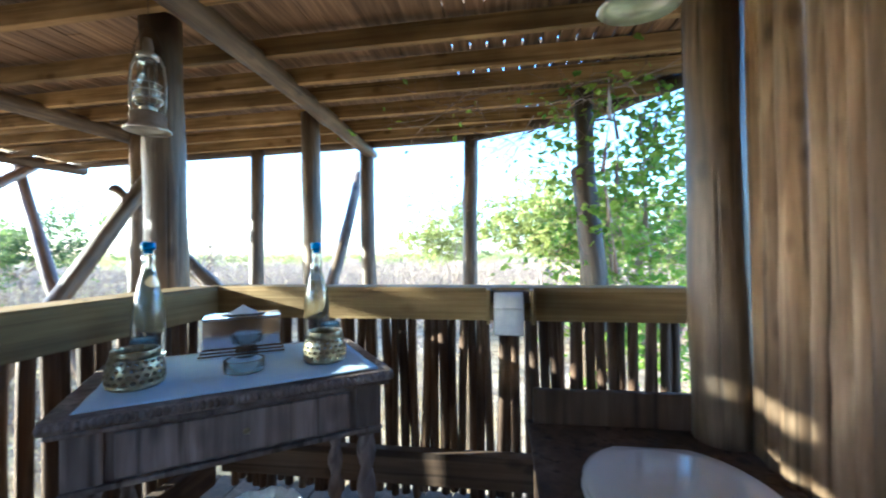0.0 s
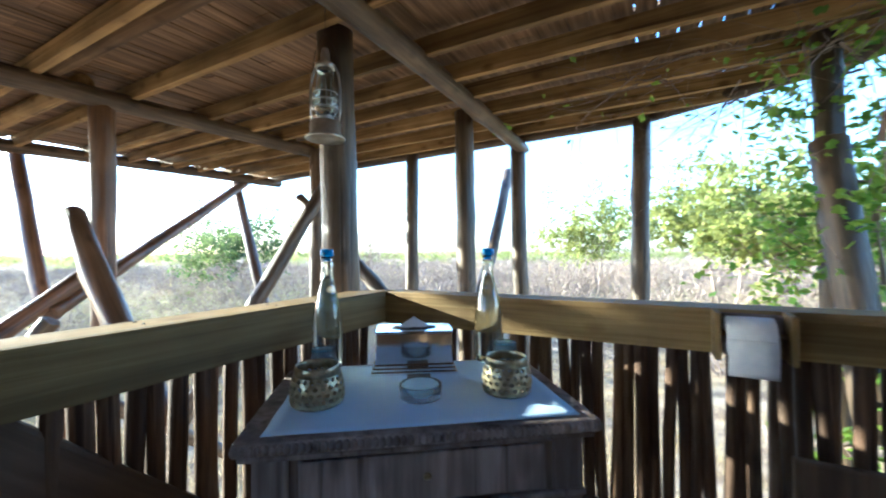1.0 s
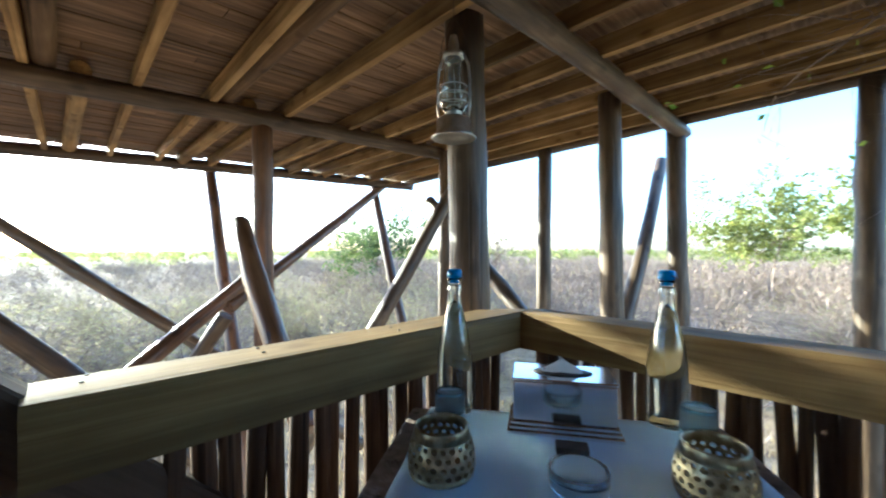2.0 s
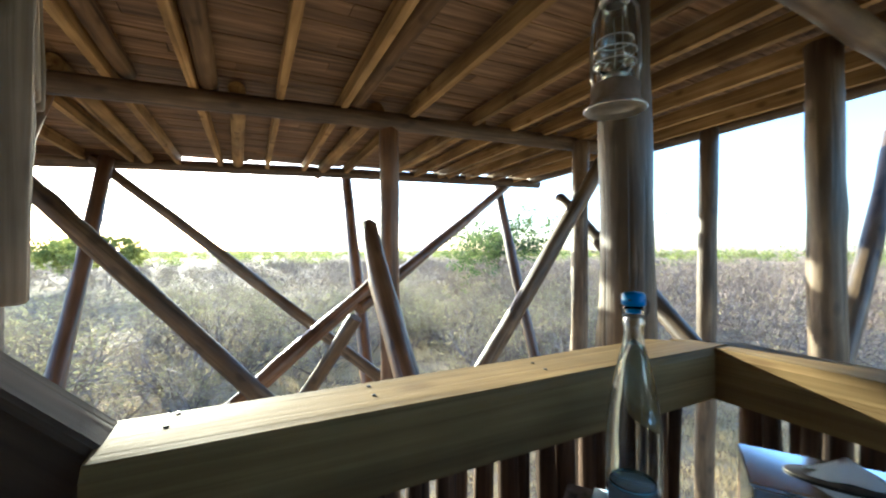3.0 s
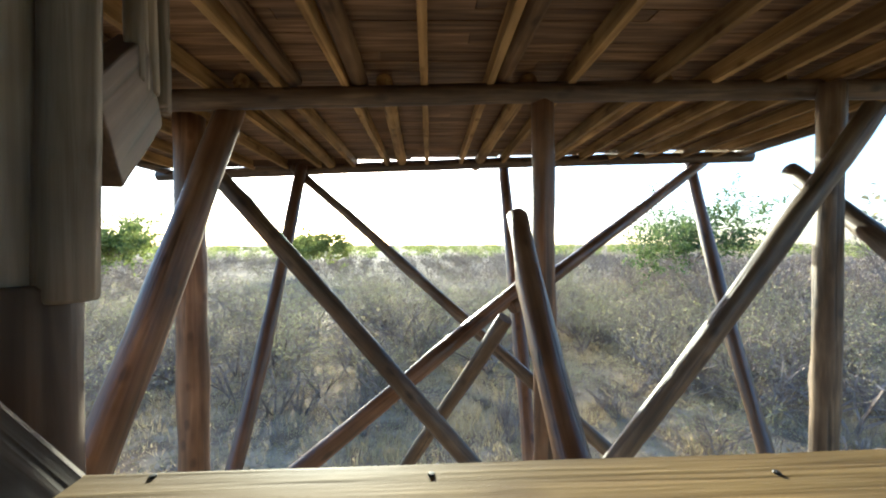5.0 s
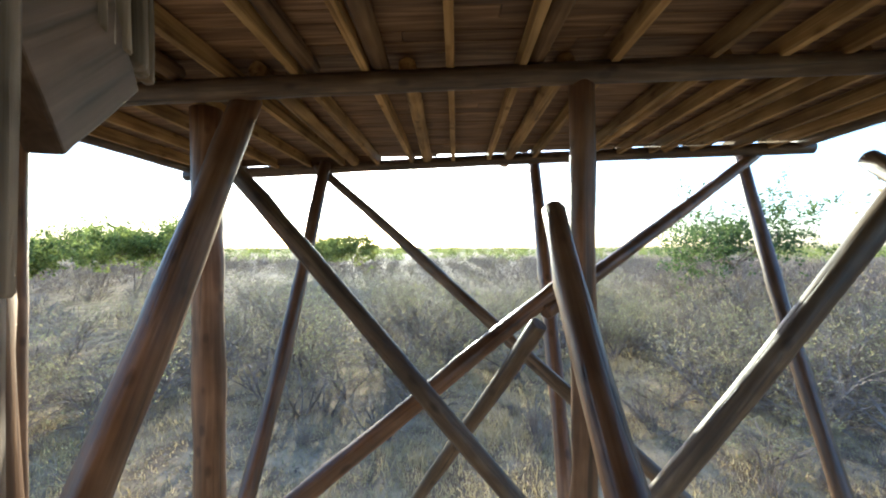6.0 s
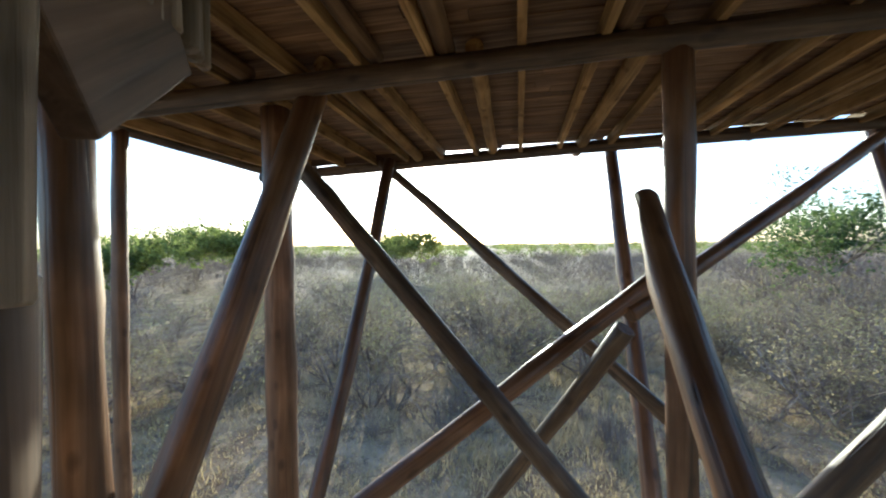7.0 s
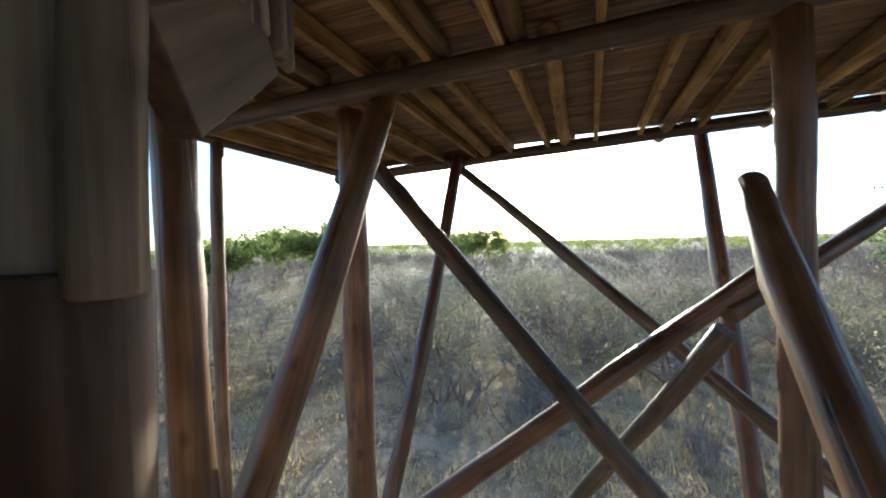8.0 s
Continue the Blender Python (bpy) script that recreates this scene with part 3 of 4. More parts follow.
def twist_leg(h0, h1, seed):
    """A barley-twist leg between two square blocks."""
    bm = bmesh.new()
    n, sides = 44, 16
    rings = []
    for i in range(n + 1):
        f = i / n
        z = h0 + (h1 - h0) * f
        ring = []
        for k in range(sides):
            a = 2 * math.pi * k / sides
            r = 0.020 + 0.006 * math.cos(2 * (a - f * 14)) 
            ring.append(bm.verts.new((math.cos(a) * r, math.sin(a) * r, z)))
        rings.append(ring)
    for a, b in zip(rings, rings[1:]):
        for k in range(sides):
            bm.faces.new((a[k], a[(k + 1) % sides], b[(k + 1) % sides], b[k]))
    bm.faces.new(list(reversed(rings[0])))
    bm.faces.new(rings[-1])
    return bm


for sx in (-1, 1):
    for sy in (-1, 1):
        leg = part("leg", twist_leg(0.12, 0.585, 1), M_TABLE, table, "barley-twist leg", m=pose(sx * 0.295, sy * 0.185, 0), smooth=True)
        part("leg_block", box_bm(0.066, 0.066, 0.15, 0.004, 2), M_TABLE, leg, m=pose(0, 0, 0.582))
        part("foot_block", box_bm(0.056, 0.056, 0.122, 0.004, 2), M_TABLE, leg, m=pose(0, 0, 0.0))
part("drawer_front", box_bm(0.485, 0.012, 0.098, 0.004, 2, 3, 0.001, 9), M_TABLE, table, "plain drawer front with a beaded edge", m=pose(0, -0.2155, 0.613))
part("moulding", box_bm(0.66, 0.016, 0.013, 0.004, 2), M_TABLE, table, m=pose(0, -0.218, 0.594))
part("moulding", box_bm(0.70, 0.014, 0.012, 0.004, 2), M_TABLE, table, m=pose(0, -0.222, 0.719))
key = lathe_bm([(0, 0.003), (0.006, 0.003), (0.0085, 0.0), (0, 0.0)], 16)
part("keyhole_plate", key, M_BRASS, table, "small brass keyhole plate", m=pose(0, -0.2216, 0.662, 90, 0, 0), smooth=True)
part("stretcher", box_bm(0.56, 0.03, 0.03, 0.003, 2), M_TABLE, table, m=pose(0, 0.185, 0.05))
for face in (-1, 1):
    # a carved rim: one moulding whose section swells and narrows along the edge
    bm = bmesh.new()
    rings = []
    for k in range(217):
        f = k / 216
        r = 0.005 + 0.004 * abs(math.sin(f * 54 * math.pi))
        rings.append([bm.verts.new((-0.358 + 0.716 * f, face * 0.2345 + r * math.cos(a * math.pi / 4), 1.3 * r * math.sin(a * math.pi / 4))) for a in range(8)])
    for a, b in zip(rings, rings[1:]):
        for q in range(8):
            bm.faces.new((a[q], a[(q + 1) % 8], b[(q + 1) % 8], b[q]))
    bmesh.ops.recalc_face_normals(bm, faces=bm.faces)
    part("carved_edge", bm, M_TABLE, table, "carved beaded rim", m=pose(0, 0, 0.746))

# ---- things on the table ----
def on_table(x, y, z=0.0, turn=0.0):
    return pose(x, y, 0.7288 + z, 0, 0, turn)


# the paper cloth, lying on the top with a slightly curled rim
bm = bmesh.new()
NX, NY = 26, 18
gv = []
for i in range(NX + 1):
    row = []
    for j in range(NY + 1):
        u, v = i / NX - 0.5, j / NY - 0.5
        edge = max(abs(u), abs(v)) * 2
        z = 0.0008 + 0.0012 * (0.5 + 0.5 * noise.noise(Vector((u * 5, v * 5, 2)))) + 0.002 * max(0, edge - 0.85) / 0.15 * (0.5 + 0.5 * noise.noise(Vector((u * 7, v * 7, 9))))
        row.append(bm.verts.new((u * 0.635 + 0.004 * noise.noise(Vector((v * 4, 0, 1))), v * 0.445 + 0.004 * noise.noise(Vector((u * 4, 3, 1))), z)))
    gv.append(row)
for i in range(NX):
    for j in range(NY):
        bm.faces.new((gv[i][j], gv[i + 1][j], gv[i + 1][j + 1], gv[i][j + 1]))
ext = bmesh.ops.extrude_face_region(bm, geom=list(bm.faces))
for v in [e for e in ext["geom"] if isinstance(e, bmesh.types.BMVert)]:
    v.co.z += 0.0008
bmesh.ops.recalc_face_normals(bm, faces=bm.faces)
cloth = part("tablecloth", bm, M_CLOTH, smooth=True)
cloth.matrix_world = TAB @ pose(0.005, 0.008, 0.7605)
tagged(cloth, "paper cloth coloured pale blue for the skylight, laid over the side table", "tablecloth")


def bottle(m, label, fill):
    h = holder("water_bottle", m @ Matrix.Diagonal((1.04, 1.04, 1.07, 1)))
    tagged(h, label, "bottle", "swing-top water bottles")
    outer = [(0.0, 0.003), (0.030, 0.0), (0.0405, 0.004), (0.042, 0.02), (0.042, 0.10), (0.040, 0.135), (0.034, 0.175), (0.025, 0.215), (0.0175, 0.245), (0.0150, 0.262), (0.0148, 0.275), (0.0170, 0.278), (0.0170, 0.284), (0.0148, 0.287), (0.0148, 0.298), (0.0165, 0.301), (0.0165, 0.308)]
    inner = [(max(r - 0.0028, 0.0), z + (0.006 if z < 0.01 else 0)) for r, z in reversed(outer[1:])]
    body_ = part("glass_body", lathe_bm(outer + inner + [(0.0, 0.011)], 36), M_GLASS, h, smooth=True)
    body_.visible_shadow = False
    wl = [(0.0, 0.010)] + [(r - 0.0022, max(z, 0.0095)) for r, z in outer[1:] if z < fill] + [(0.0, fill - 0.004)]
    wat = part("water", lathe_bm(wl, 36), M_WATER, h, smooth=True)
    wat.visible_shadow = False
    part("stopper", lathe_bm([(0.0, 0.296), (0.011, 0.297), (0.0115, 0.309), (0.0180, 0.310), (0.0186, 0.314), (0.0178, 0.325), (0.0140, 0.329), (0.0, 0.330)], 28), M_BLUE, h, "bright blue plastic stopper", smooth=True)
    ring = [(0.0162 * math.cos(a * math.pi / 10), 0.0162 * math.sin(a * math.pi / 10), 0.292) for a in range(20)]
    part("wire_clip", wire_bm(ring, 0.0012, 6, True), M_IRON, h, smooth=True)
    bail = [(0.017, 0.0, 0.292), (0.021, 0.004, 0.30), (0.022, 0.004, 0.315), (0.018, 0.0, 0.319), (0.0, -0.0195, 0.318), (-0.018, 0.0, 0.319), (-0.022, 0.004, 0.315), (-0.021, 0.004, 0.30), (-0.017, 0.0, 0.292)]
    part("wire_bail", wire_bm(bail, 0.0013, 6), M_IRON, h, smooth=True)
    return h


bottle(on_table(-0.740, 1.335, 0, 20), "clear glass swing-top water bottle with blue stopper beside the west rail", 0.262)
bottle(on_table(-0.345, 1.625, 0, -40), "clear glass swing-top water bottle with blue stopper", 0.262)


def tumbler(m):
    h = tagged(holder("drinking_glass", m), "clear drinking glass standing upside down", "glass", "upturned glasses")
    prof = [(0.036, 0.0), (0.0335, 0.072), (0.031, 0.078), (0.0, 0.078), (0.0, 0.070), (0.029, 0.069), (0.0335, 0.0), (0.036, 0.0)]
    part("glass_body", lathe_bm(prof, 36), M_GLASS, h, smooth=True)
    part("blue_foot", lathe_bm([(0.0322, 0.0735), (0.0336, 0.0765), (0.0315, 0.080), (0.0302, 0.0785), (0.0322, 0.0735)], 36), M_GLASSB, h, "bluish glass rim", smooth=True)
    return h


M_GLASSB = clear_glass("bluish_glass", (0.45, 0.78, 0.95))
tumbler(on_table(-0.690, 1.268))
tumbler(on_table(-0.268, 1.560))


def candle_cup(m, label):
    """A squat brass lantern cup, its wall pierced all round with holes."""
    h = tagged(holder("candle_holder", m), label, "candle holder", "pierced brass cups")
    def rad(z):
        return 0.058 - 0.013 * (z / 0.088) ** 1.4 + 0.006 * math.sin(z / 0.088 * math.pi)
    bm = bmesh.new()
    N, ROWS_ = 22, 4
    z0, z1 = 0.012, 0.070
    def at(a, z, r):
        return (math.cos(a) * r, math.sin(a) * r, z)
    cell_a, cell_z = 2 * math.pi / N, (z1 - z0) / ROWS_
    t = 0.002
    for row in range(ROWS_):
        for c in range(N):
            ca, cz = (c + 0.5 * (row % 2)) * cell_a, z0 + (row + 0.5) * cell_z
            hole = 0.62 + 0.12 * ((c + row) % 2)
            loops = []
            for side in (0, 1):
                outer_, inner_ = [], []
                for k in range(8):
                    th = 2 * math.pi * k / 8
                    sq = 1 / max(abs(math.cos(th)), abs(math.sin(th)))
                    for lst, f in ((outer_, sq), (inner_, hole)):
                        a, z = ca + 0.5 * cell_a * f * math.cos(th), cz + 0.5 * cell_z * f * math.sin(th)
                        lst.append(bm.verts.new(at(a, z, rad(z) - side * t)))
                loops.append((outer_, inner_))
            (oo, oi), (io, ii) = loops
            for k in range(8):
                k2 = (k + 1) % 8
                bm.faces.new((oo[k], oo[k2], oi[k2], oi[k]))
                bm.faces.new((io[k2], io[k], ii[k], ii[k2]))
                bm.faces.new((oi[k], oi[k2], ii[k2], ii[k]))
    bmesh.ops.remove_doubles(bm, verts=bm.verts, dist=0.0002)
    part("pierced_wall", bm, M_BRASS, h)
    part("rim", lathe_bm([(rad(0.069) - 0.002, 0.069), (rad(0.069), 0.069), (rad(0.08) + 0.001, 0.080), (rad(0.086) + 0.0035, 0.086), (rad(0.086) + 0.001, 0.089), (rad(0.086) - 0.002, 0.086), (rad(0.069) - 0.002, 0.069)], 44), M_BRASS, h, smooth=True)
    part("base", lathe_bm([(0, 0.0), (0.052, 0.0), (0.0575, 0.004), (rad(0.012), 0.0125), (rad(0.012) - 0.003, 0.0125), (0.05, 0.004), (0, 0.004)], 44), M_BRASS, h, smooth=True)
    return h


candle_cup(on_table(-0.565, 1.120), "squat tarnished brass candle holder pierced with holes")
candle_cup(on_table(-0.205, 1.385, 0, 30), "squat tarnished brass candle holder pierced with holes, beside the ashtray")

# tissue box
tis = tagged(holder("tissue_box", on_table(-0.512, 1.452, 0, 33)), "polished steel tissue box with a white tissue sticking out", "tissue box")
part("box", box_bm(0.215, 0.118, 0.088, 0.003, 2), M_CHROME, tis, m=pose(0, 0, 0.026))
for k in range(3):
    part("plinth_step", box_bm(0.240 - 0.008 * k, 0.142 - 0.008 * k, 0.0085, 0.002, 2), M_CHROME, tis, m=pose(0, 0, 0.0087 * k))
part("lid_plate", box_bm(0.220, 0.123, 0.006, 0.002, 2), M_CHROME, tis, m=pose(0, 0, 0.1135))
# no opening is cut: a dark disc on the lid gives the slot's shade
sl = lathe_bm([(0.0, 0.0), (0.05, 0.0), (0.053, 0.0015), (0.05, 0.003), (0.0, 0.003)], 36)
bmesh.ops.scale(sl, vec=(1.25, 0.55, 1), verts=sl.verts)
part("slot", sl, M_IRON, tis, "dark oval disc in place of the shaded slot", m=pose(0, 0, 0.1197), smooth=True)
bm = bmesh.new()
rg = random.Random(2)
apex = [bm.verts.new((0.018 * (k - 2) / 2 * 0.3, 0.002 * (k % 2), 0.030 - abs(k - 2) * 0.002)) for k in range(5)]
for side in (-1, 1):
    foot = [bm.verts.new((0.045 * (k - 2) / 2, side * (0.010 + 0.006 * (k % 2)), 0.0)) for k in range(5)]
    for k in range(4):
        bm.faces.new((foot[k], foot[k + 1], apex[k + 1], apex[k]))
bmesh.ops.subdivide_edges(bm, edges=list(bm.edges), cuts=2, use_grid_fill=True)
for v in bm.verts:
    v.co += Vector((0.002, 0.002, 0.001)) * noise.noise(v.co * 60)
bmesh.ops.recalc_face_normals(bm, faces=bm.faces)
part("tissue", bm, M_PAPER, tis, "folded white tissue", m=pose(0, 0, 0.1225), smooth=True)

match = tagged(part("matchbox", box_bm(0.062, 0.036, 0.013, 0.001), M_IRON), "small black matchbox lying before the tissue box", "matchbox")
match.matrix_world = on_table(-0.435, 1.352, 0.0025, 33)

ash = tagged(part("ashtray", lathe_bm([(0, 0.0), (0.043, 0.0), (0.049, 0.004), (0.050, 0.030), (0.0485, 0.034), (0.046, 0.034), (0.0445, 0.030), (0.0425, 0.006), (0, 0.004)], 40), M_GLASS, smooth=True), "round clear glass ashtray on the cloth", "ashtray")
ash.matrix_world = on_table(-0.368, 1.248, 0.0025)

# ---- storm lanterns ----


def lantern(m, label, hang):
    """An old hurricane lantern with a flared tin base, a glass globe, side tubes and a hanging wire."""
    h = tagged(holder("storm_lantern", m), label, "lantern", "storm lanterns")
    part("tank", lathe_bm([(0, 0.012), (0.055, 0.010), (0.076, 0.0), (0.079, 0.003), (0.062, 0.018), (0.060, 0.022), (0.060, 0.052), (0.054, 0.058), (0.02, 0.064), (0, 0.064)], 40), M_TIN, h, smooth=True)
    globe = [(0.030, 0.075), (0.046, 0.092), (0.052, 0.115), (0.047, 0.140), (0.036, 0.175), (0.031, 0.215), (0.031, 0.232)]
    part("globe", lathe_bm(globe + [(r - 0.002, z) for r, z in reversed(globe)] + [globe[0]], 36), M_GLASS, h, "clear glass chimney", smooth=True)
    part("burner", lathe_bm([(0, 0.064), (0.024, 0.064), (0.030, 0.070), (0.030, 0.078), (0.016, 0.088), (0.012, 0.096), (0, 0.097)], 24), M_TIN, h, smooth=True)
    part("chimney_cap", lathe_bm([(0, 0.300), (0.012, 0.298), (0.018, 0.280), (0.019, 0.255), (0.037, 0.246), (0.039, 0.236), (0.034, 0.231), (0, 0.231)], 28), M_TIN, h, smooth=True)
    for s in (-1, 1):
        part("side_tube", wire_bm([(s * 0.052, 0, 0.05), (s * 0.060, 0, 0.09), (s * 0.060, 0, 0.16), (s * 0.054, 0, 0.21), (s * 0.036, 0, 0.243)], 0.0045, 8), M_TIN, h, smooth=True)
    for zz, rr in ((0.10, 0.053), (0.125, 0.0535), (0.150, 0.046)):
        part("guard_ring", wire_bm([(rr * math.cos(a * math.pi / 12), rr * math.sin(a * math.pi / 12), zz) for a in range(24)], 0.0014, 6, True), M_TIN, h, smooth=True)
    for s in (-1, 1):
        part("guard_wire", wire_bm([(s * 0.035, 0.045, 0.07), (s * 0.015, 0.056, 0.115), (s * 0.010, 0.045, 0.155), (s * 0.012, 0.033, 0.215)], 0.0014, 6), M_TIN, h, smooth=True)
    part("bail", wire_bm([(-0.056, 0, 0.20), (-0.045, 0.006, 0.285), (-0.012, 0.004, 0.345), (0.012, 0.004, 0.345), (0.045, 0.006, 0.285), (0.056, 0, 0.20)], 0.0018, 6), M_IRON, h, smooth=True)
    part("hanging_wire", wire_bm([(0, 0.004, 0.345), (0, 0.003, hang)], 0.0014, 6), M_IRON, h, smooth=True)
    return h


lantern(pose(-0.988, 1.588, 1.502, 0, 0, 25) @ Matrix.Diagonal((0.96, 0.96, 1.17, 1)), "old tin storm lantern with glass chimney hung before the corner post", 0.44)
lantern(pose(0.605, 1.170, 1.560, 4, -5, 60) @ Matrix.Diagonal((1.06, 1.06, 1.3, 1)), "old tin storm lantern hung from the roof on a wire", 0.44)

# ---- toilet corner ----
plinth = tagged(holder("toilet", pose(0.73, 1.42, 0) @ Matrix.Diagonal((1, 1, 0.93, 1))), "white closed toilet lid on a dark wooden box", "toilet")
part("front_panel", box_bm(0.62, 0.03, 0.43, 0.004, 2, 4, 0.002, 4), M_DARKW, plinth, m=pose(0, -0.33, 0.002))
part("top_board", box_bm(0.66, 0.70, 0.028, 0.006, 2, 6, 0.002, 5), M_DARKW, plinth, m=pose(0, 0, 0.434))
for s in (-1, 1):
    part("side_panel", box_bm(0.03, 0.62, 0.43, 0.004, 2), M_DARKW, plinth, m=pose(s * 0.295, 0.0, 0.002))
part("back_board", box_bm(0.62, 0.03, 0.13, 0.006, 2, 4, 0.002, 8), M_DARKW, plinth, m=pose(0.0, 0.315, 0.463))


def oval_slab(rx, ry, th, crown=0.012, hole=None):
    bm = lathe_bm([(0, th + crown), (0.35, th + crown * 0.93), (0.7, th + crown * 0.65), (0.93, th + crown * 0.1), (1.0, th * 0.6), (0.985, 0.1 * th), (0.95, 0), (0, 0)], 48)
    for v in bm.verts:
        x, y = v.co.x, v.co.y
        v.co.x, v.co.y = x * rx, (y * ry if y < 0.0 else min(y, 0.82) * ry)
    return bm


part("seat_ring", oval_slab(0.225, 0.235, 0.02, 0.002), M_WHITE, plinth, m=pose(0, -0.12, 0.464), smooth=True)
part("lid", oval_slab(0.222, 0.232, 0.022, 0.014), M_WHITE, plinth, "glossy white domed lid", m=pose(0, -0.12, 0.487), smooth=True)
for s in (-1, 1):
    part("hinge", wire_bm([(s * 0.07 - 0.02, 0.076, 0.482), (s * 0.07 + 0.02, 0.076, 0.482)], 0.011, 12), M_WHITE, plinth, smooth=True)

# toilet paper on the rail
tp = tagged(holder("paper_holder", pose(0.345, 1.797, 0.842)), "wooden toilet paper holder on the rail with a white roll", "paper holder")
for s in (-1, 1):
    part("bracket", box_bm(0.014, 0.085, 0.125, 0.003, 2), M_RAIL, tp, m=pose(s * 0.079, -0.040, -0.062))
part("back_board", box_bm(0.172, 0.014, 0.06, 0.003, 2), M_TABLE, tp, m=pose(0, -0.009, -0.005))
part("rod", wire_bm([(-0.085, -0.045, 0.005), (0.085, -0.045, 0.005)], 0.008, 12), M_RAIL, tp, smooth=True)
roll_bm = lathe_bm([(0.019, -0.052), (0.050, -0.052), (0.0515, -0.050), (0.0515, 0.050), (0.050, 0.052), (0.019, 0.052), (0.019, -0.052)], 40)
bmesh.ops.rotate(roll_bm, matrix=Matrix.Rotation(radians(90), 3, "Y"), verts=roll_bm.verts)
roll_ = part("paper_roll", roll_bm, M_PAPER, tp, "white paper roll", m=pose(-0.008, -0.045, 0.0), smooth=True)
sheet = bmesh.new()
sv = []
for j in range(9):
    zz = -0.012 * j
    sv.append([sheet.verts.new((x, -0.053 - 0.004 * math.sin(j * 0.5) + 0.002 * math.cos(i), zz)) for i, x in enumerate((-0.052, -0.02, 0.02, 0.052))])
for a, b in zip(sv, sv[1:]):
    for k in range(3):
        sheet.faces.new((a[k], a[k + 1], b[k + 1], b[k]))
ext = bmesh.ops.extrude_face_region(sheet, geom=list(sheet.faces))
for v in [e for e in ext["geom"] if isinstance(e, bmesh.types.BMVert)]:
    v.co.y -= 0.0012
bmesh.ops.recalc_face_normals(sheet, faces=sheet.faces)
part("loose_sheet", sheet, M_PAPER, roll_, m=pose(0, 0, 0), smooth=True)

# waste bin with a white liner under the table
binh = tagged(holder("waste_bin", pose(-0.42, 1.38, 0.001)), "dark woven waste bin with a crumpled white liner", "waste bin")
part("basket", lathe_bm([(0, 0), (0.09, 0), (0.095, 0.004), (0.125, 0.25), (0.118, 0.25), (0.088, 0.01), (0, 0.01)], 28), M_DARKW, binh, smooth=True)
bm = lathe_bm([(0.128, 0.17), (0.134, 0.22), (0.134, 0.262), (0.126, 0.268), (0.112, 0.255), (0.10, 0.18), (0, 0.16)], 56)
for v in bm.verts:
    k = 1 + 0.10 * noise.noise(Vector((v.co.x * 45, v.co.y * 45, v.co.z * 20)))
    v.co.x *= k
    v.co.y *= k
    v.co.z += 0.014 * noise.noise(Vector((v.co.x * 60, v.co.y * 60, 5)))
part("liner", bm, M_PAPER, binh, "crumpled white bag liner", smooth=False)

# ---- nails and knots on the west rail ----
for x, y in ((-0.951, 0.654), (-0.935, 0.945), (-0.983, 0.949), (-0.965, 1.306), (-0.917, 1.299), (-0.996, 0.663)):
    nl = part("nail_head", lathe_bm([(0, 0.0012), (0.003, 0.001), (0.0038, 0.0), (0.0038, -0.004), (0, -0.004)], 12), M_IRON, rail_w)
    nl.matrix_local = rail_w.matrix_world.inverted() @ pose(x, y, RAIL_TOP + 0.001)

# ---- diagonal stringer that crosses the west railing ----
plank_between("stringer", (-0.96, 0.003, 1.361), (-0.96, 1.229, 0.168), 0.10, 0.17, M_DARKW, None, "dark slanting timber stringer crossing the railing", "beam", "structure", bevel=0.012)
pole("post", (-1.215, 0.255, GROUND), (-1.215, 0.258, 1.085), 0.098, 0.095, M_DARKW, "broad dark post under the hanging screen", "post", kind="structure")
plank_between("gusset_board", (-1.297, 0.370, 1.333), (-1.537, 0.295, 1.523), 0.05, 0.20, M_DARKW, None, "broad slanting board between screen and roof", "board", "structure", roll=0)
slat_wall("wall_gable", (-1.44, 0.33), (-1.695, 0.25), 1.50, 2.14, 8, "short hanging split-pole boarding under the roof", (0.022, 0.03), (0.9, 0.98), M_SCREEN)

# ---- plants ----


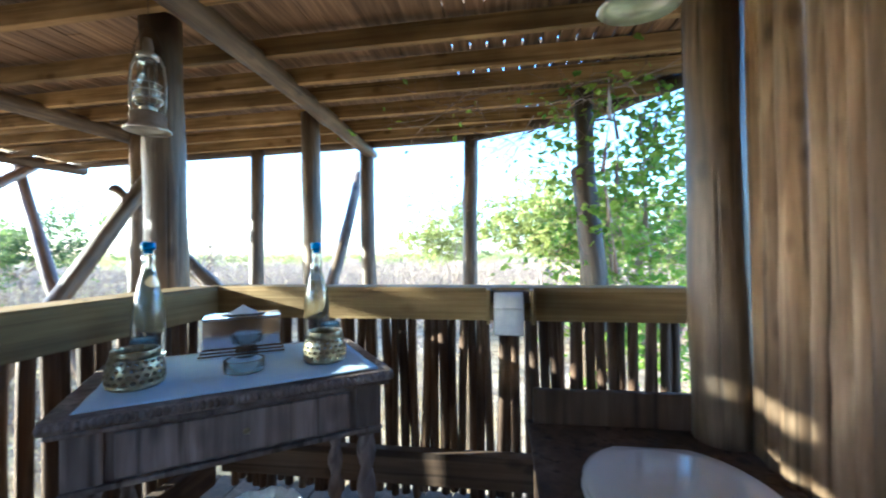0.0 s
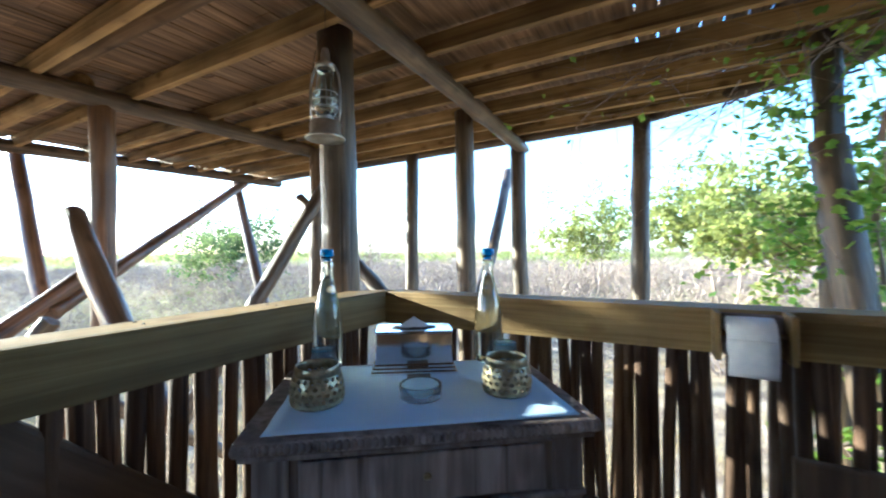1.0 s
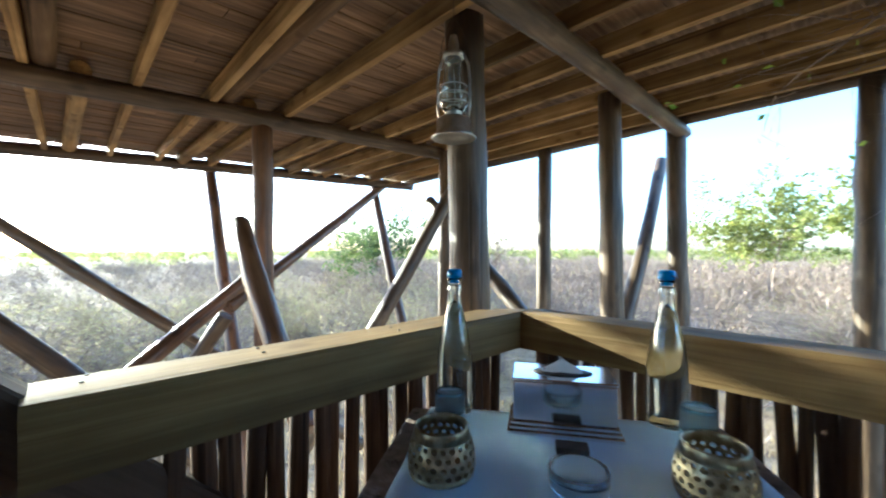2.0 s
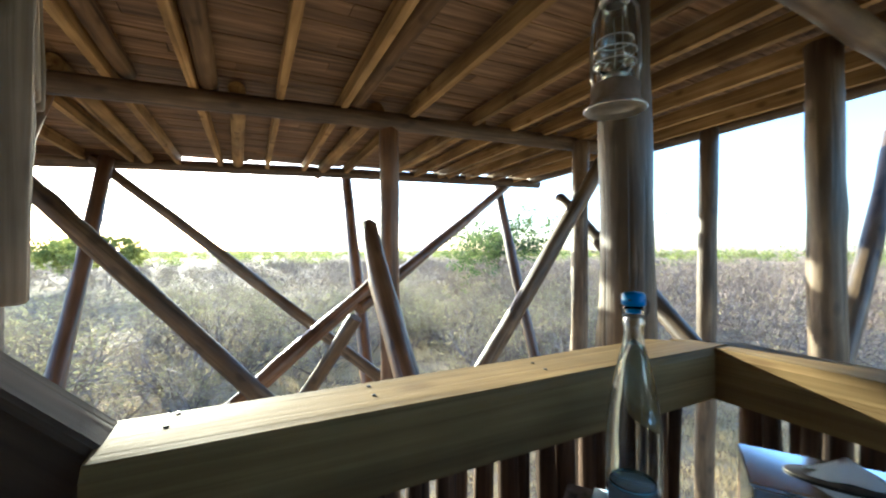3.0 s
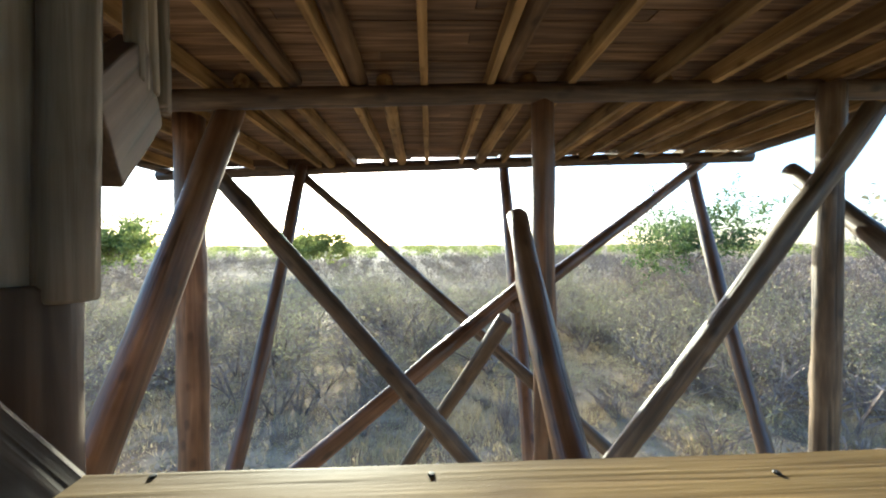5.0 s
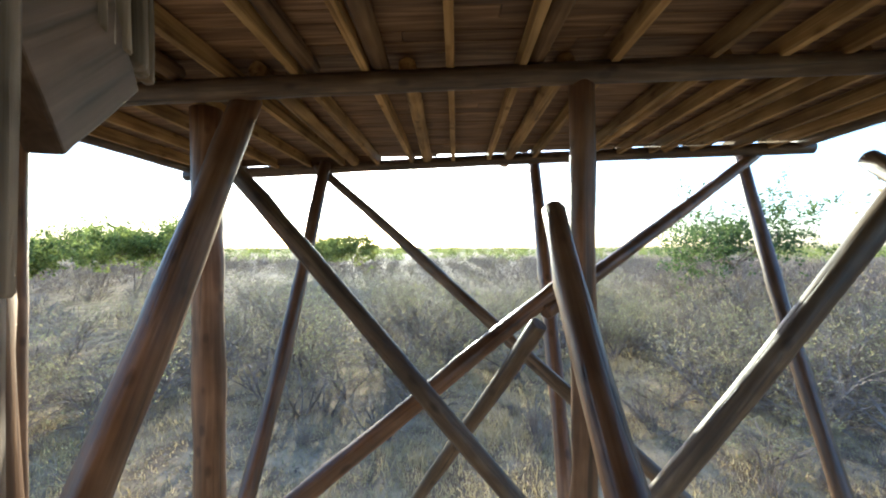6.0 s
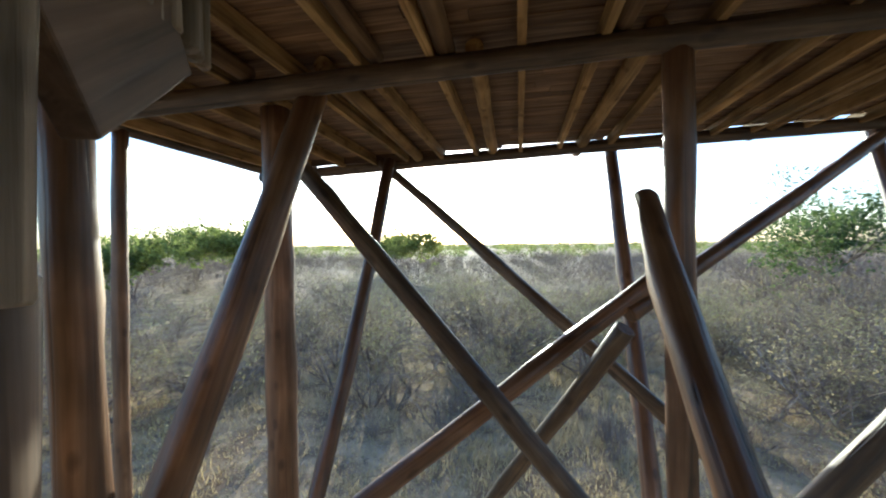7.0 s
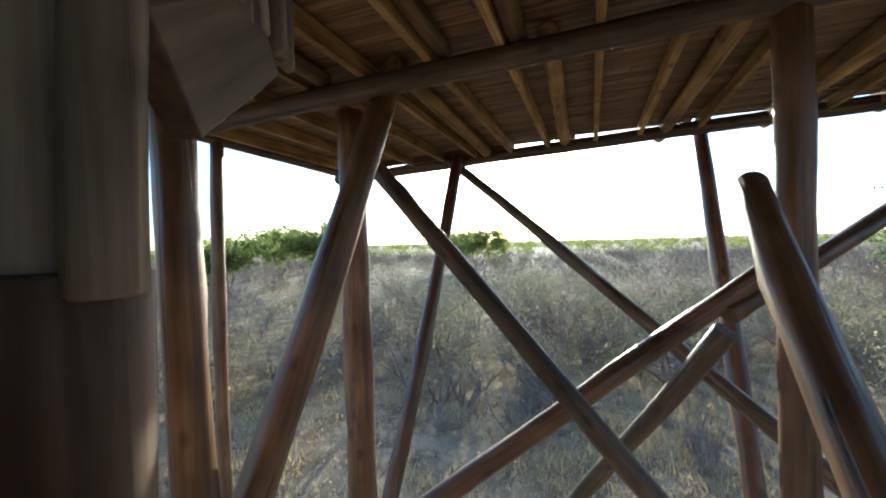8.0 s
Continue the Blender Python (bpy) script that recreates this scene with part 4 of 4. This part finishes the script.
class Twigs:
    """Collects thin three-sided twigs and small leaves as plain lists."""

    def __init__(self, seed):
        self.rg = random.Random(seed)
        self.v, self.f, self.m = [], [], []

    def twig(self, a, b, r0, r1):
        t = (b - a).normalized()
        u = t.cross(Vector((0.3, 0.5, 0.8))).normalized()
        w = t.cross(u)
        i = len(self.v)
        if r0 < 0.0125:
            for k in range(3):
                an = 2.094 * k
                self.v.append(a + (u * math.cos(an) + w * math.sin(an)) * r0 * 1.6)
            self.v.append(b + t * 0.01)
            for k in range(3):
                self.f.append((i + k, i + (k + 1) % 3, i + 3))
                self.m.append(0)
            return
        for p, r in ((a, r0), (b, r1)):
            for k in range(3):
                an = 2.094 * k
                self.v.append(p + (u * math.cos(an) + w * math.sin(an)) * r)
        for k in range(3):
            k2 = (k + 1) % 3
            self.f.append((i + k, i + k2, i + 3 + k2, i + 3 + k))
            self.m.append(0)

    def leaf(self, p, size, mat=1, long_=1.6):
        rg = self.rg
        d = Vector((rg.gauss(0, 1), rg.gauss(0, 1), rg.gauss(0, 0.7))).normalized()
        s = d.cross(Vector((rg.gauss(0, 1), rg.gauss(0, 1), rg.gauss(0, 1)))).normalized() * size * 0.5
        i = len(self.v)
        n = d.cross(s).normalized() * size * 0.12
        self.v += [p, p + d * size * long_ * 0.5 + s + n, p + d * size * long_, p + d * size * long_ * 0.5 - s + n]
        self.f.append((i, i + 1, i + 2, i + 3))
        self.m.append(mat)

    def lobed(self, p, size, mat=0):
        """A broad leaf with three blunt lobes, slightly folded along its rib."""
        rg = self.rg
        d = Vector((rg.gauss(0, 1), rg.gauss(0, 1), rg.gauss(-0.3, 0.6))).normalized()
        s = d.cross(Vector((rg.gauss(0, 0.6), rg.gauss(0, 0.6), 1))).normalized()
        n = d.cross(s)
        i = len(self.v)
        for u, w in ((0, 0), (0.45, 0.18), (0.30, 0.48), (0.52, 0.85), (0, 1.2), (-0.52, 0.85), (-0.30, 0.48), (-0.45, 0.18)):
            self.v.append(p + (s * u + d * w + n * abs(u) * 0.35) * size)
        for a, b, c, e in ((0, 1, 2, 4), (2, 3, 4, 4), (0, 4, 6, 7), (4, 5, 6, 6)):
            self.f.append((i + a, i + b, i + c) if c == e else (i + a, i + b, i + c, i + e))
            self.m.append(mat)

    def grow(self, p, d, ln, r, depth, leafiness, size, spread=0.6, mat=1, segs=3, droop=0.0):
        rg = self.rg
        for s in range(segs):
            d = (d + Vector((rg.gauss(0, 0.16), rg.gauss(0, 0.16), rg.gauss(0, 0.12) - droop))).normalized()
            q = p + d * ln / segs
            self.twig(p, q, r, r * 0.8)
            r *= 0.8
            p = q
            if depth > 0 and (s > 0 or depth > 1):
                for _ in range(1 if rg.random() < 0.6 else 2):
                    side = Vector((rg.gauss(0, 1), rg.gauss(0, 1), rg.gauss(0.25, 0.6))).normalized()
                    self.grow(p, (d * (1 - spread) + side * spread).normalized(), ln * rg.uniform(0.5, 0.75), r * 0.62, depth - 1, leafiness, size, spread, mat, segs, droop)
            if depth <= 1:
                for _ in range(int(leafiness) + (rg.random() < leafiness % 1)):
                    self.leaf(p + Vector((rg.gauss(0, 0.04), rg.gauss(0, 0.04), rg.gauss(0, 0.04))), size * rg.uniform(0.7, 1.3), mat)

    def mesh(self, name, mats):
        me = bpy.data.meshes.new(name)
        me.from_pydata(self.v, [], self.f)
        for mt in mats:
            me.materials.append(mt)
        me.polygons.foreach_set("material_index", self.m)
        return me


def shrub_mesh(seed, h, leafiness, leaf_mat):
    t = Twigs(seed)
    rg = t.rg
    for _ in range(rg.randint(5, 6)):
        a = rg.uniform(0, 6.283)
        lean = rg.uniform(0.25, 0.95)
        d = Vector((math.cos(a) * lean, math.sin(a) * lean, 1.0)).normalized()
        t.grow(Vector((rg.gauss(0, 0.08), rg.gauss(0, 0.08), -0.05)), d, h * rg.uniform(0.45, 0.62), 0.030, 3, leafiness * 1.2, 0.022, 0.62)
    return t.mesh("shrub", (M_TWIG, leaf_mat))


SHRUBS = [(shrub_mesh(300 + k, 2.3, (0.4, 1.0, 0.15, 0.9, 1.4, 0.25)[k], (M_LEAFDRY, M_LEAFDRY, M_LEAFDRY, M_LEAFSAGE, M_LEAFSAGE, M_LEAFDRY)[k]), k) for k in range(6)]
LABELS = ("leafless grey thorn shrub on dry ground", "dry shrub with sparse straw-coloured leaves", "bare grey twiggy shrub", "thorn shrub with sparse grey-green leaves", "leafier grey-green shrub on dry ground", "bare tangled grey shrub")


def clear_of_hide(x, y, gap):
    return not (-5.6 - gap < x < 2.2 + gap * 0.4 and -2.4 - gap < y < 4.7 + gap)


TUFT = Twigs(880)
for _ in range(46):
    a, ln = TUFT.rg.uniform(0, 6.283), TUFT.rg.uniform(0.35, 1.0)
    d = Vector((math.cos(a) * 0.28, math.sin(a) * 0.28, 1)).normalized()
    p = Vector((TUFT.rg.gauss(0, 0.07), TUFT.rg.gauss(0, 0.07), -0.05))
    for s in range(3):
        q = p + d * ln / 3
        TUFT.twig(p, q, 0.009 - 0.002 * s, 0.007 - 0.002 * s)
        d = (d + Vector((TUFT.rg.gauss(0, 0.12), TUFT.rg.gauss(0, 0.12), 0))).normalized()
        p = q
TUFT_ME = TUFT.mesh("stem_clump", (M_TWIG,))
rg = random.Random(78)
for _ in range(60):
    d, az = rg.uniform(8.0, 17.0), radians(rg.uniform(30, 150))
    x, y = -1 - math.sin(az) * d, 1.5 + math.cos(az) * d
    if not clear_of_hide(x, y, 1.2):
        continue
    sc = rg.uniform(0.5, 1.2)
    ob = new("stem_clump", TUFT_ME)
    ob.matrix_world = Matrix.Translation((x, y, GROUND - 0.08)) @ pose(0, 0, 0, 0, 0, rg.uniform(0, 360)) @ Matrix.Diagonal((sc, sc, sc, 1))
    tagged(ob, "bundle of dry upright brown stems on bare ground", "dry plant", "dry stem clumps")

rg = random.Random(77)
near = 0
while near < 255:
    d = 9.5 + 21 * rg.random() ** 0.9
    az = radians(rg.uniform(-40, 162) if rg.random() < 0.45 else rg.uniform(38, 155))
    x, y = -1 - math.sin(az) * d, 1.5 + math.cos(az) * d
    if not clear_of_hide(x, y, 2.6):
        continue
    me, k = rg.choice(SHRUBS)
    s = rg.uniform(1.05, 1.6) * (0.62 if d < 12.5 else 1.0) * (0.8 if radians(122) < az < radians(142) else 1.0)
    if d < 12.5 and rg.random() < 0.35:
        continue
    ob = new("shrub", me)
    ob.matrix_world = Matrix.Translation((x, y, GROUND - 0.1)) @ pose(0, 0, 0, 0, 0, rg.uniform(0, 360)) @ Matrix.Diagonal((s * rg.uniform(0.9, 1.35), s * rg.uniform(0.9, 1.35), s, 1))
    tagged(ob, LABELS[k], "shrub", "dry shrubs round the hide")
    near += 1


def far_scrub(name, seed, count, d0, d1, hmin, hmax, per, size, mats, label, power=0.6, a0=-55, a1=170, twiggy=0.7):
    """Low scrub farther off: vase-shaped tangles of fine upright twigs with scattered leaves, joined."""
    rg = random.Random(seed)
    nr = np.random.default_rng(seed)
    V, F, MI = [], [], []
    base = 0
    for _ in range(count):
        d = d0 + (d1 - d0) * rg.random() ** power
        deg = rg.uniform(a0, a1)
        if 96 < d < 118 and 88 < deg < 106:
            continue
        az = radians(deg)
        x, y = -1 - math.sin(az) * d, 1.5 + math.cos(az) * d
        h = rg.uniform(hmin, hmax) * (0.7 if 122 < deg < 142 and d < 48 else 1.0)
        w = h * rg.uniform(0.55, 0.85)
        n = per
        u = nr.normal(size=(n, 3))
        u /= np.linalg.norm(u, axis=1)[:, None]
        u[:, 2] = np.abs(u[:, 2])
        rad = nr.uniform(0.35, 1.0, size=(n, 1)) * (0.8 + 0.35 * np.sin(u[:, :1] * 5 + rg.uniform(0, 6)) * np.cos(u[:, 1:2] * 4 + rg.uniform(0, 6)))
        c = u * rad * np.array([w, w, h]) + np.array([x, y, GROUND - 0.05])
        twig = nr.random(n) < twiggy
        near_ = 0.5 + d / d1
        # twigs fan out and upwards from the foot; leaves lie any way
        e1 = (u * np.array([1, 1, 0.6]) + np.array([0, 0, 0.8]) + nr.normal(size=(n, 3)) * 0.45) * nr.uniform(1.2, 3.2, size=(n, 1)) * size
        e2 = nr.normal(size=(n, 3)) * size * 0.09 * near_
        leaf_ = ~twig
        e1[leaf_] = nr.normal(size=(int(leaf_.sum()), 3)) * size * 0.30 * near_
        e2[leaf_] = nr.normal(size=(int(leaf_.sum()), 3)) * size * 0.30 * near_
        tri = np.stack([c - e2, c + e2, c + e1], axis=1).reshape(-1, 3)
        V.append(tri)
        F.append(np.arange(n * 3).reshape(n, 3) + base)
        MI.append((leaf_ & (nr.random(n) < rg.uniform(0.3, 1.0))).astype(int))
        base += n * 3
    me = bpy.data.meshes.new(name)
    me.from_pydata(np.concatenate(V).tolist(), [], np.concatenate(F).tolist())
    for mt in mats:
        me.materials.append(mt)
    me.polygons.foreach_set("material_index", np.concatenate(MI).tolist())
    tagged(new(name, me), label, "scrub", kind="stuff")


far_scrub("scrub", 21, 2000, 17, 120, 2.0, 3.5, 300, 0.15, (M_TWIG, M_LEAFDRY), "sea of dry grey and straw-coloured thorn scrub")
far_scrub("scrub", 23, 420, 20, 60, 2.6, 4.8, 420, 0.15, (M_TWIG, M_LEAFDRY), "tall pale dry thorn scrub in low sun", 0.7, -45, 62)
far_scrub("scrub", 22, 800, 122, 400, 4.5, 7.5, 190, 0.9, (M_LEAFSAGE, M_LEAF), "distant line of green bushveld trees", 0.8, twiggy=0.0)

# straw and litter on the ground
rg = np.random.default_rng(9)
n = 210000
dd = 5.5 + 18 * rg.random(n) ** 0.9
az = np.radians(rg.uniform(-48, 165, n))
px, py = -1 - np.sin(az) * dd, 1.5 + np.cos(az) * dd
patch = np.sin(px * 0.7 + 1.3) * np.cos(py * 0.6) + np.sin(px * 0.23 - py * 0.31)
keep = patch + rg.normal(0, 0.7, n) > -0.7
px, py = px[keep], py[keep]
n = len(px)
hgt = rg.uniform(0.05, 0.36, n) * (0.6 + 0.4 * np.sin(px * 1.9) * np.cos(py * 1.7))
lean = rg.normal(0, 0.45, (n, 2)) * hgt[:, None]
wd = rg.normal(0, 1, (n, 2))
wd /= np.linalg.norm(wd, axis=1)[:, None]
wd *= 0.009
z = np.full(n, GROUND - 0.05)
tri = np.stack([np.stack([px - wd[:, 0], py - wd[:, 1], z], 1), np.stack([px + wd[:, 0], py + wd[:, 1], z], 1), np.stack([px + lean[:, 0], py + lean[:, 1], z + hgt + 0.05], 1)], 1).reshape(-1, 3)
me = bpy.data.meshes.new("dry_grass")
me.from_pydata(tri.tolist(), [], np.arange(n * 3).reshape(n, 3).tolist())
me.materials.append(M_GRASS)
tagged(new("dry_grass", me), "thin straw-coloured dry grass and litter", "grass", kind="stuff")


# fallen twigs and leaves lying about on the near ground
n = 90000
dd = 4.5 + 15 * rg.random(n) ** 0.8
az = np.radians(rg.uniform(20, 165, n))
cx, cy = -1 - np.sin(az) * dd, 1.5 + np.cos(az) * dd
turn = rg.uniform(0, 6.283, n)
ln, wd = rg.uniform(0.02, 0.11, n), rg.uniform(0.006, 0.02, n)
ex, ey = np.cos(turn), np.sin(turn)
cz = np.array([GROUND + 0.16 * noise.noise(Vector((x * 0.13, y * 0.13, 3))) + 0.012 for x, y in zip(cx, cy)])
tip = cz + rg.uniform(0.0, 0.05, n)
tri = np.stack([np.stack([cx - ey * wd, cy + ex * wd, cz], 1), np.stack([cx + ey * wd, cy - ex * wd, cz], 1), np.stack([cx + ex * ln, cy + ey * ln, tip], 1)], 1).reshape(-1, 3)
me = bpy.data.meshes.new("leaf_litter")
me.from_pydata(tri.tolist(), [], np.arange(n * 3).reshape(n, 3).tolist())
for mt in (M_TWIG, M_GRASS, M_LEAFDRY):
    me.materials.append(mt)
me.polygons.foreach_set("material_index", rg.integers(0, 3, n).tolist())
tagged(new("leaf_litter", me), "dry fallen leaves and broken twigs on the ground", "litter", kind="stuff")


def bush_tree(x, y, h, w, seed, leaf_mat, label, flat=0.5, leaves=2.6, size=0.16):
    base = holder("tree", pose(x, y, GROUND - 0.05))
    tagged(base, label, "tree")
    t = Twigs(seed)
    rg = t.rg
    stem = Twigs(seed + 1)
    for _ in range(rg.randint(2, 3)):
        a = rg.uniform(0, 6.283)
        p, r = Vector((0, 0, 0)), 0.045 * h / 3
        d = Vector((math.cos(a) * 0.35, math.sin(a) * 0.35, 1)).normalized()
        for s in range(5):
            q = p + d * h * 0.11
            stem.twig(p, q, r, r * 0.86)
            p, r = q, r * 0.86
            d = (d + Vector((rg.gauss(0, 0.15), rg.gauss(0, 0.15), 0.03))).normalized()
        for _ in range(7):
            b = rg.uniform(0, 6.283)
            out = Vector((math.cos(b) * w / h * 1.5, math.sin(b) * w / h * 1.5, rg.uniform(0.25, 1.0))).normalized()
            t.grow(p, out, h * rg.uniform(0.32, 0.5), r * 0.6, 3, leaves, size, 0.62, 1, 3)
    crown = new("crown", t.mesh("crown", (M_TWIG, leaf_mat)))
    crown.parent = base
    trunk = new("trunk", stem.mesh("trunk", (M_TWIG,)))
    trunk.parent = base
    return base


bush_tree(-36, -27, 6.6, 5.0, 501, M_LEAF, "dense green bushveld tree beyond the scrub")
bush_tree(-45, -38, 6.5, 5.0, 502, M_LEAF, "dense green bushveld tree beyond the scrub")
bush_tree(-30, -31, 5.0, 4.0, 509, M_LEAF, "green bush-like tree beyond the scrub")
bush_tree(-55, -12, 5.6, 2.2, 503, M_LEAFYEL, "slim yellow-green tree beyond the scrub")
bush_tree(-62, -17, 6.0, 4.0, 510, M_LEAF, "round green tree beyond the scrub")
bush_tree(-24, 18, 6.3, 3.4, 504, M_LEAFDK, "spreading green thorn tree above the scrub", leaves=2.0, size=0.11)
bush_tree(-4.6, 41, 8.6, 6.5, 505, M_LEAFYEL, "sunlit yellow-green thorn tree above the scrub", leaves=3.6, size=0.17)
bush_tree(3.5, 25, 7.6, 4.6, 506, M_LEAFYEL, "sunlit yellow-green thorn tree above the scrub", leaves=3.6, size=0.17)
bush_tree(9.5, 22, 7.0, 4.6, 507, M_LEAF, "green thorn tree beyond the creeper", leaves=2.0, size=0.13)
bush_tree(-16.8, 22.2, 6.6, 2.0, 508, M_LEAFDRY, "small nearly bare thorn tree", leaves=0.04)

# ---- creeper on the outer posts ----
cr = tagged(holder("creeper", pose(1.0, 2.95, GROUND)), "bright green creeper climbing the posts and roof edge", "creeper")
vine, wood_ = Twigs(611), Twigs(612)
rg = vine.rg
lift = Vector((0, 0, -GROUND))
for k in range(150):
    hgt_ = 2.1 * rg.random() ** 0.75
    p = Vector((rg.uniform(-0.15, 0.6) + 0.12 * math.sin(hgt_ * 4), rg.uniform(-0.30, 0.40), hgt_)) + lift
    d = Vector((rg.uniform(-1, 0.8), rg.uniform(-0.5, 0.8), rg.uniform(-0.6, 0.6))).normalized()
    q = p
    for s in range(7):
        d = (d + Vector((rg.gauss(0, 0.35), rg.gauss(0, 0.35), rg.gauss(-0.06, 0.3)))).normalized()
        q2 = q + d * 0.075
        wood_.twig(q, q2, 0.0032, 0.0026)
        for _ in range(3):
            vine.lobed(q2 + Vector((rg.gauss(0, 0.05), rg.gauss(0, 0.05), rg.gauss(0, 0.05))), rg.uniform(0.028, 0.055))
        q = q2
for k in range(5):
    p = Vector((rg.uniform(-0.1, 0.3), rg.uniform(-0.3, 0.1), 0.0))
    for s in range(20):
        q = p + Vector((rg.gauss(0, 0.04), rg.gauss(0, 0.04), 0.27))
        wood_.twig(p, q, 0.010, 0.0095)
        p = q
me = vine.mesh("foliage", (M_LEAFVINE,))
lv = new("foliage", me)
lv.parent = cr
tagged(lv, kind="stuff")
st = new("stem", wood_.mesh("stem", (M_TWIG,)))
st.parent = cr
tagged(st, kind="stuff")
# dry runners hanging under the roof
dry = Twigs(615)
rg = dry.rg
for k in range(24):
    p = Vector((rg.uniform(0.1, 1.1), rg.uniform(2.7, 3.7), rg.uniform(1.94, 2.1)))
    d = Vector((rg.uniform(-1, 0.3), rg.uniform(-0.5, 0.5), rg.uniform(-0.35, 0.2))).normalized()
    dry.grow(p, d, rg.uniform(0.5, 1.0), 0.0055, 1, 0.05, 0.028, 0.5, 1, 6, 0.01)
tagged(new("dry_creeper", dry.mesh("dry_creeper", (M_TWIG, M_LEAFVINE))), "dry tangled creeper hanging under the roof", "creeper", kind="stuff")
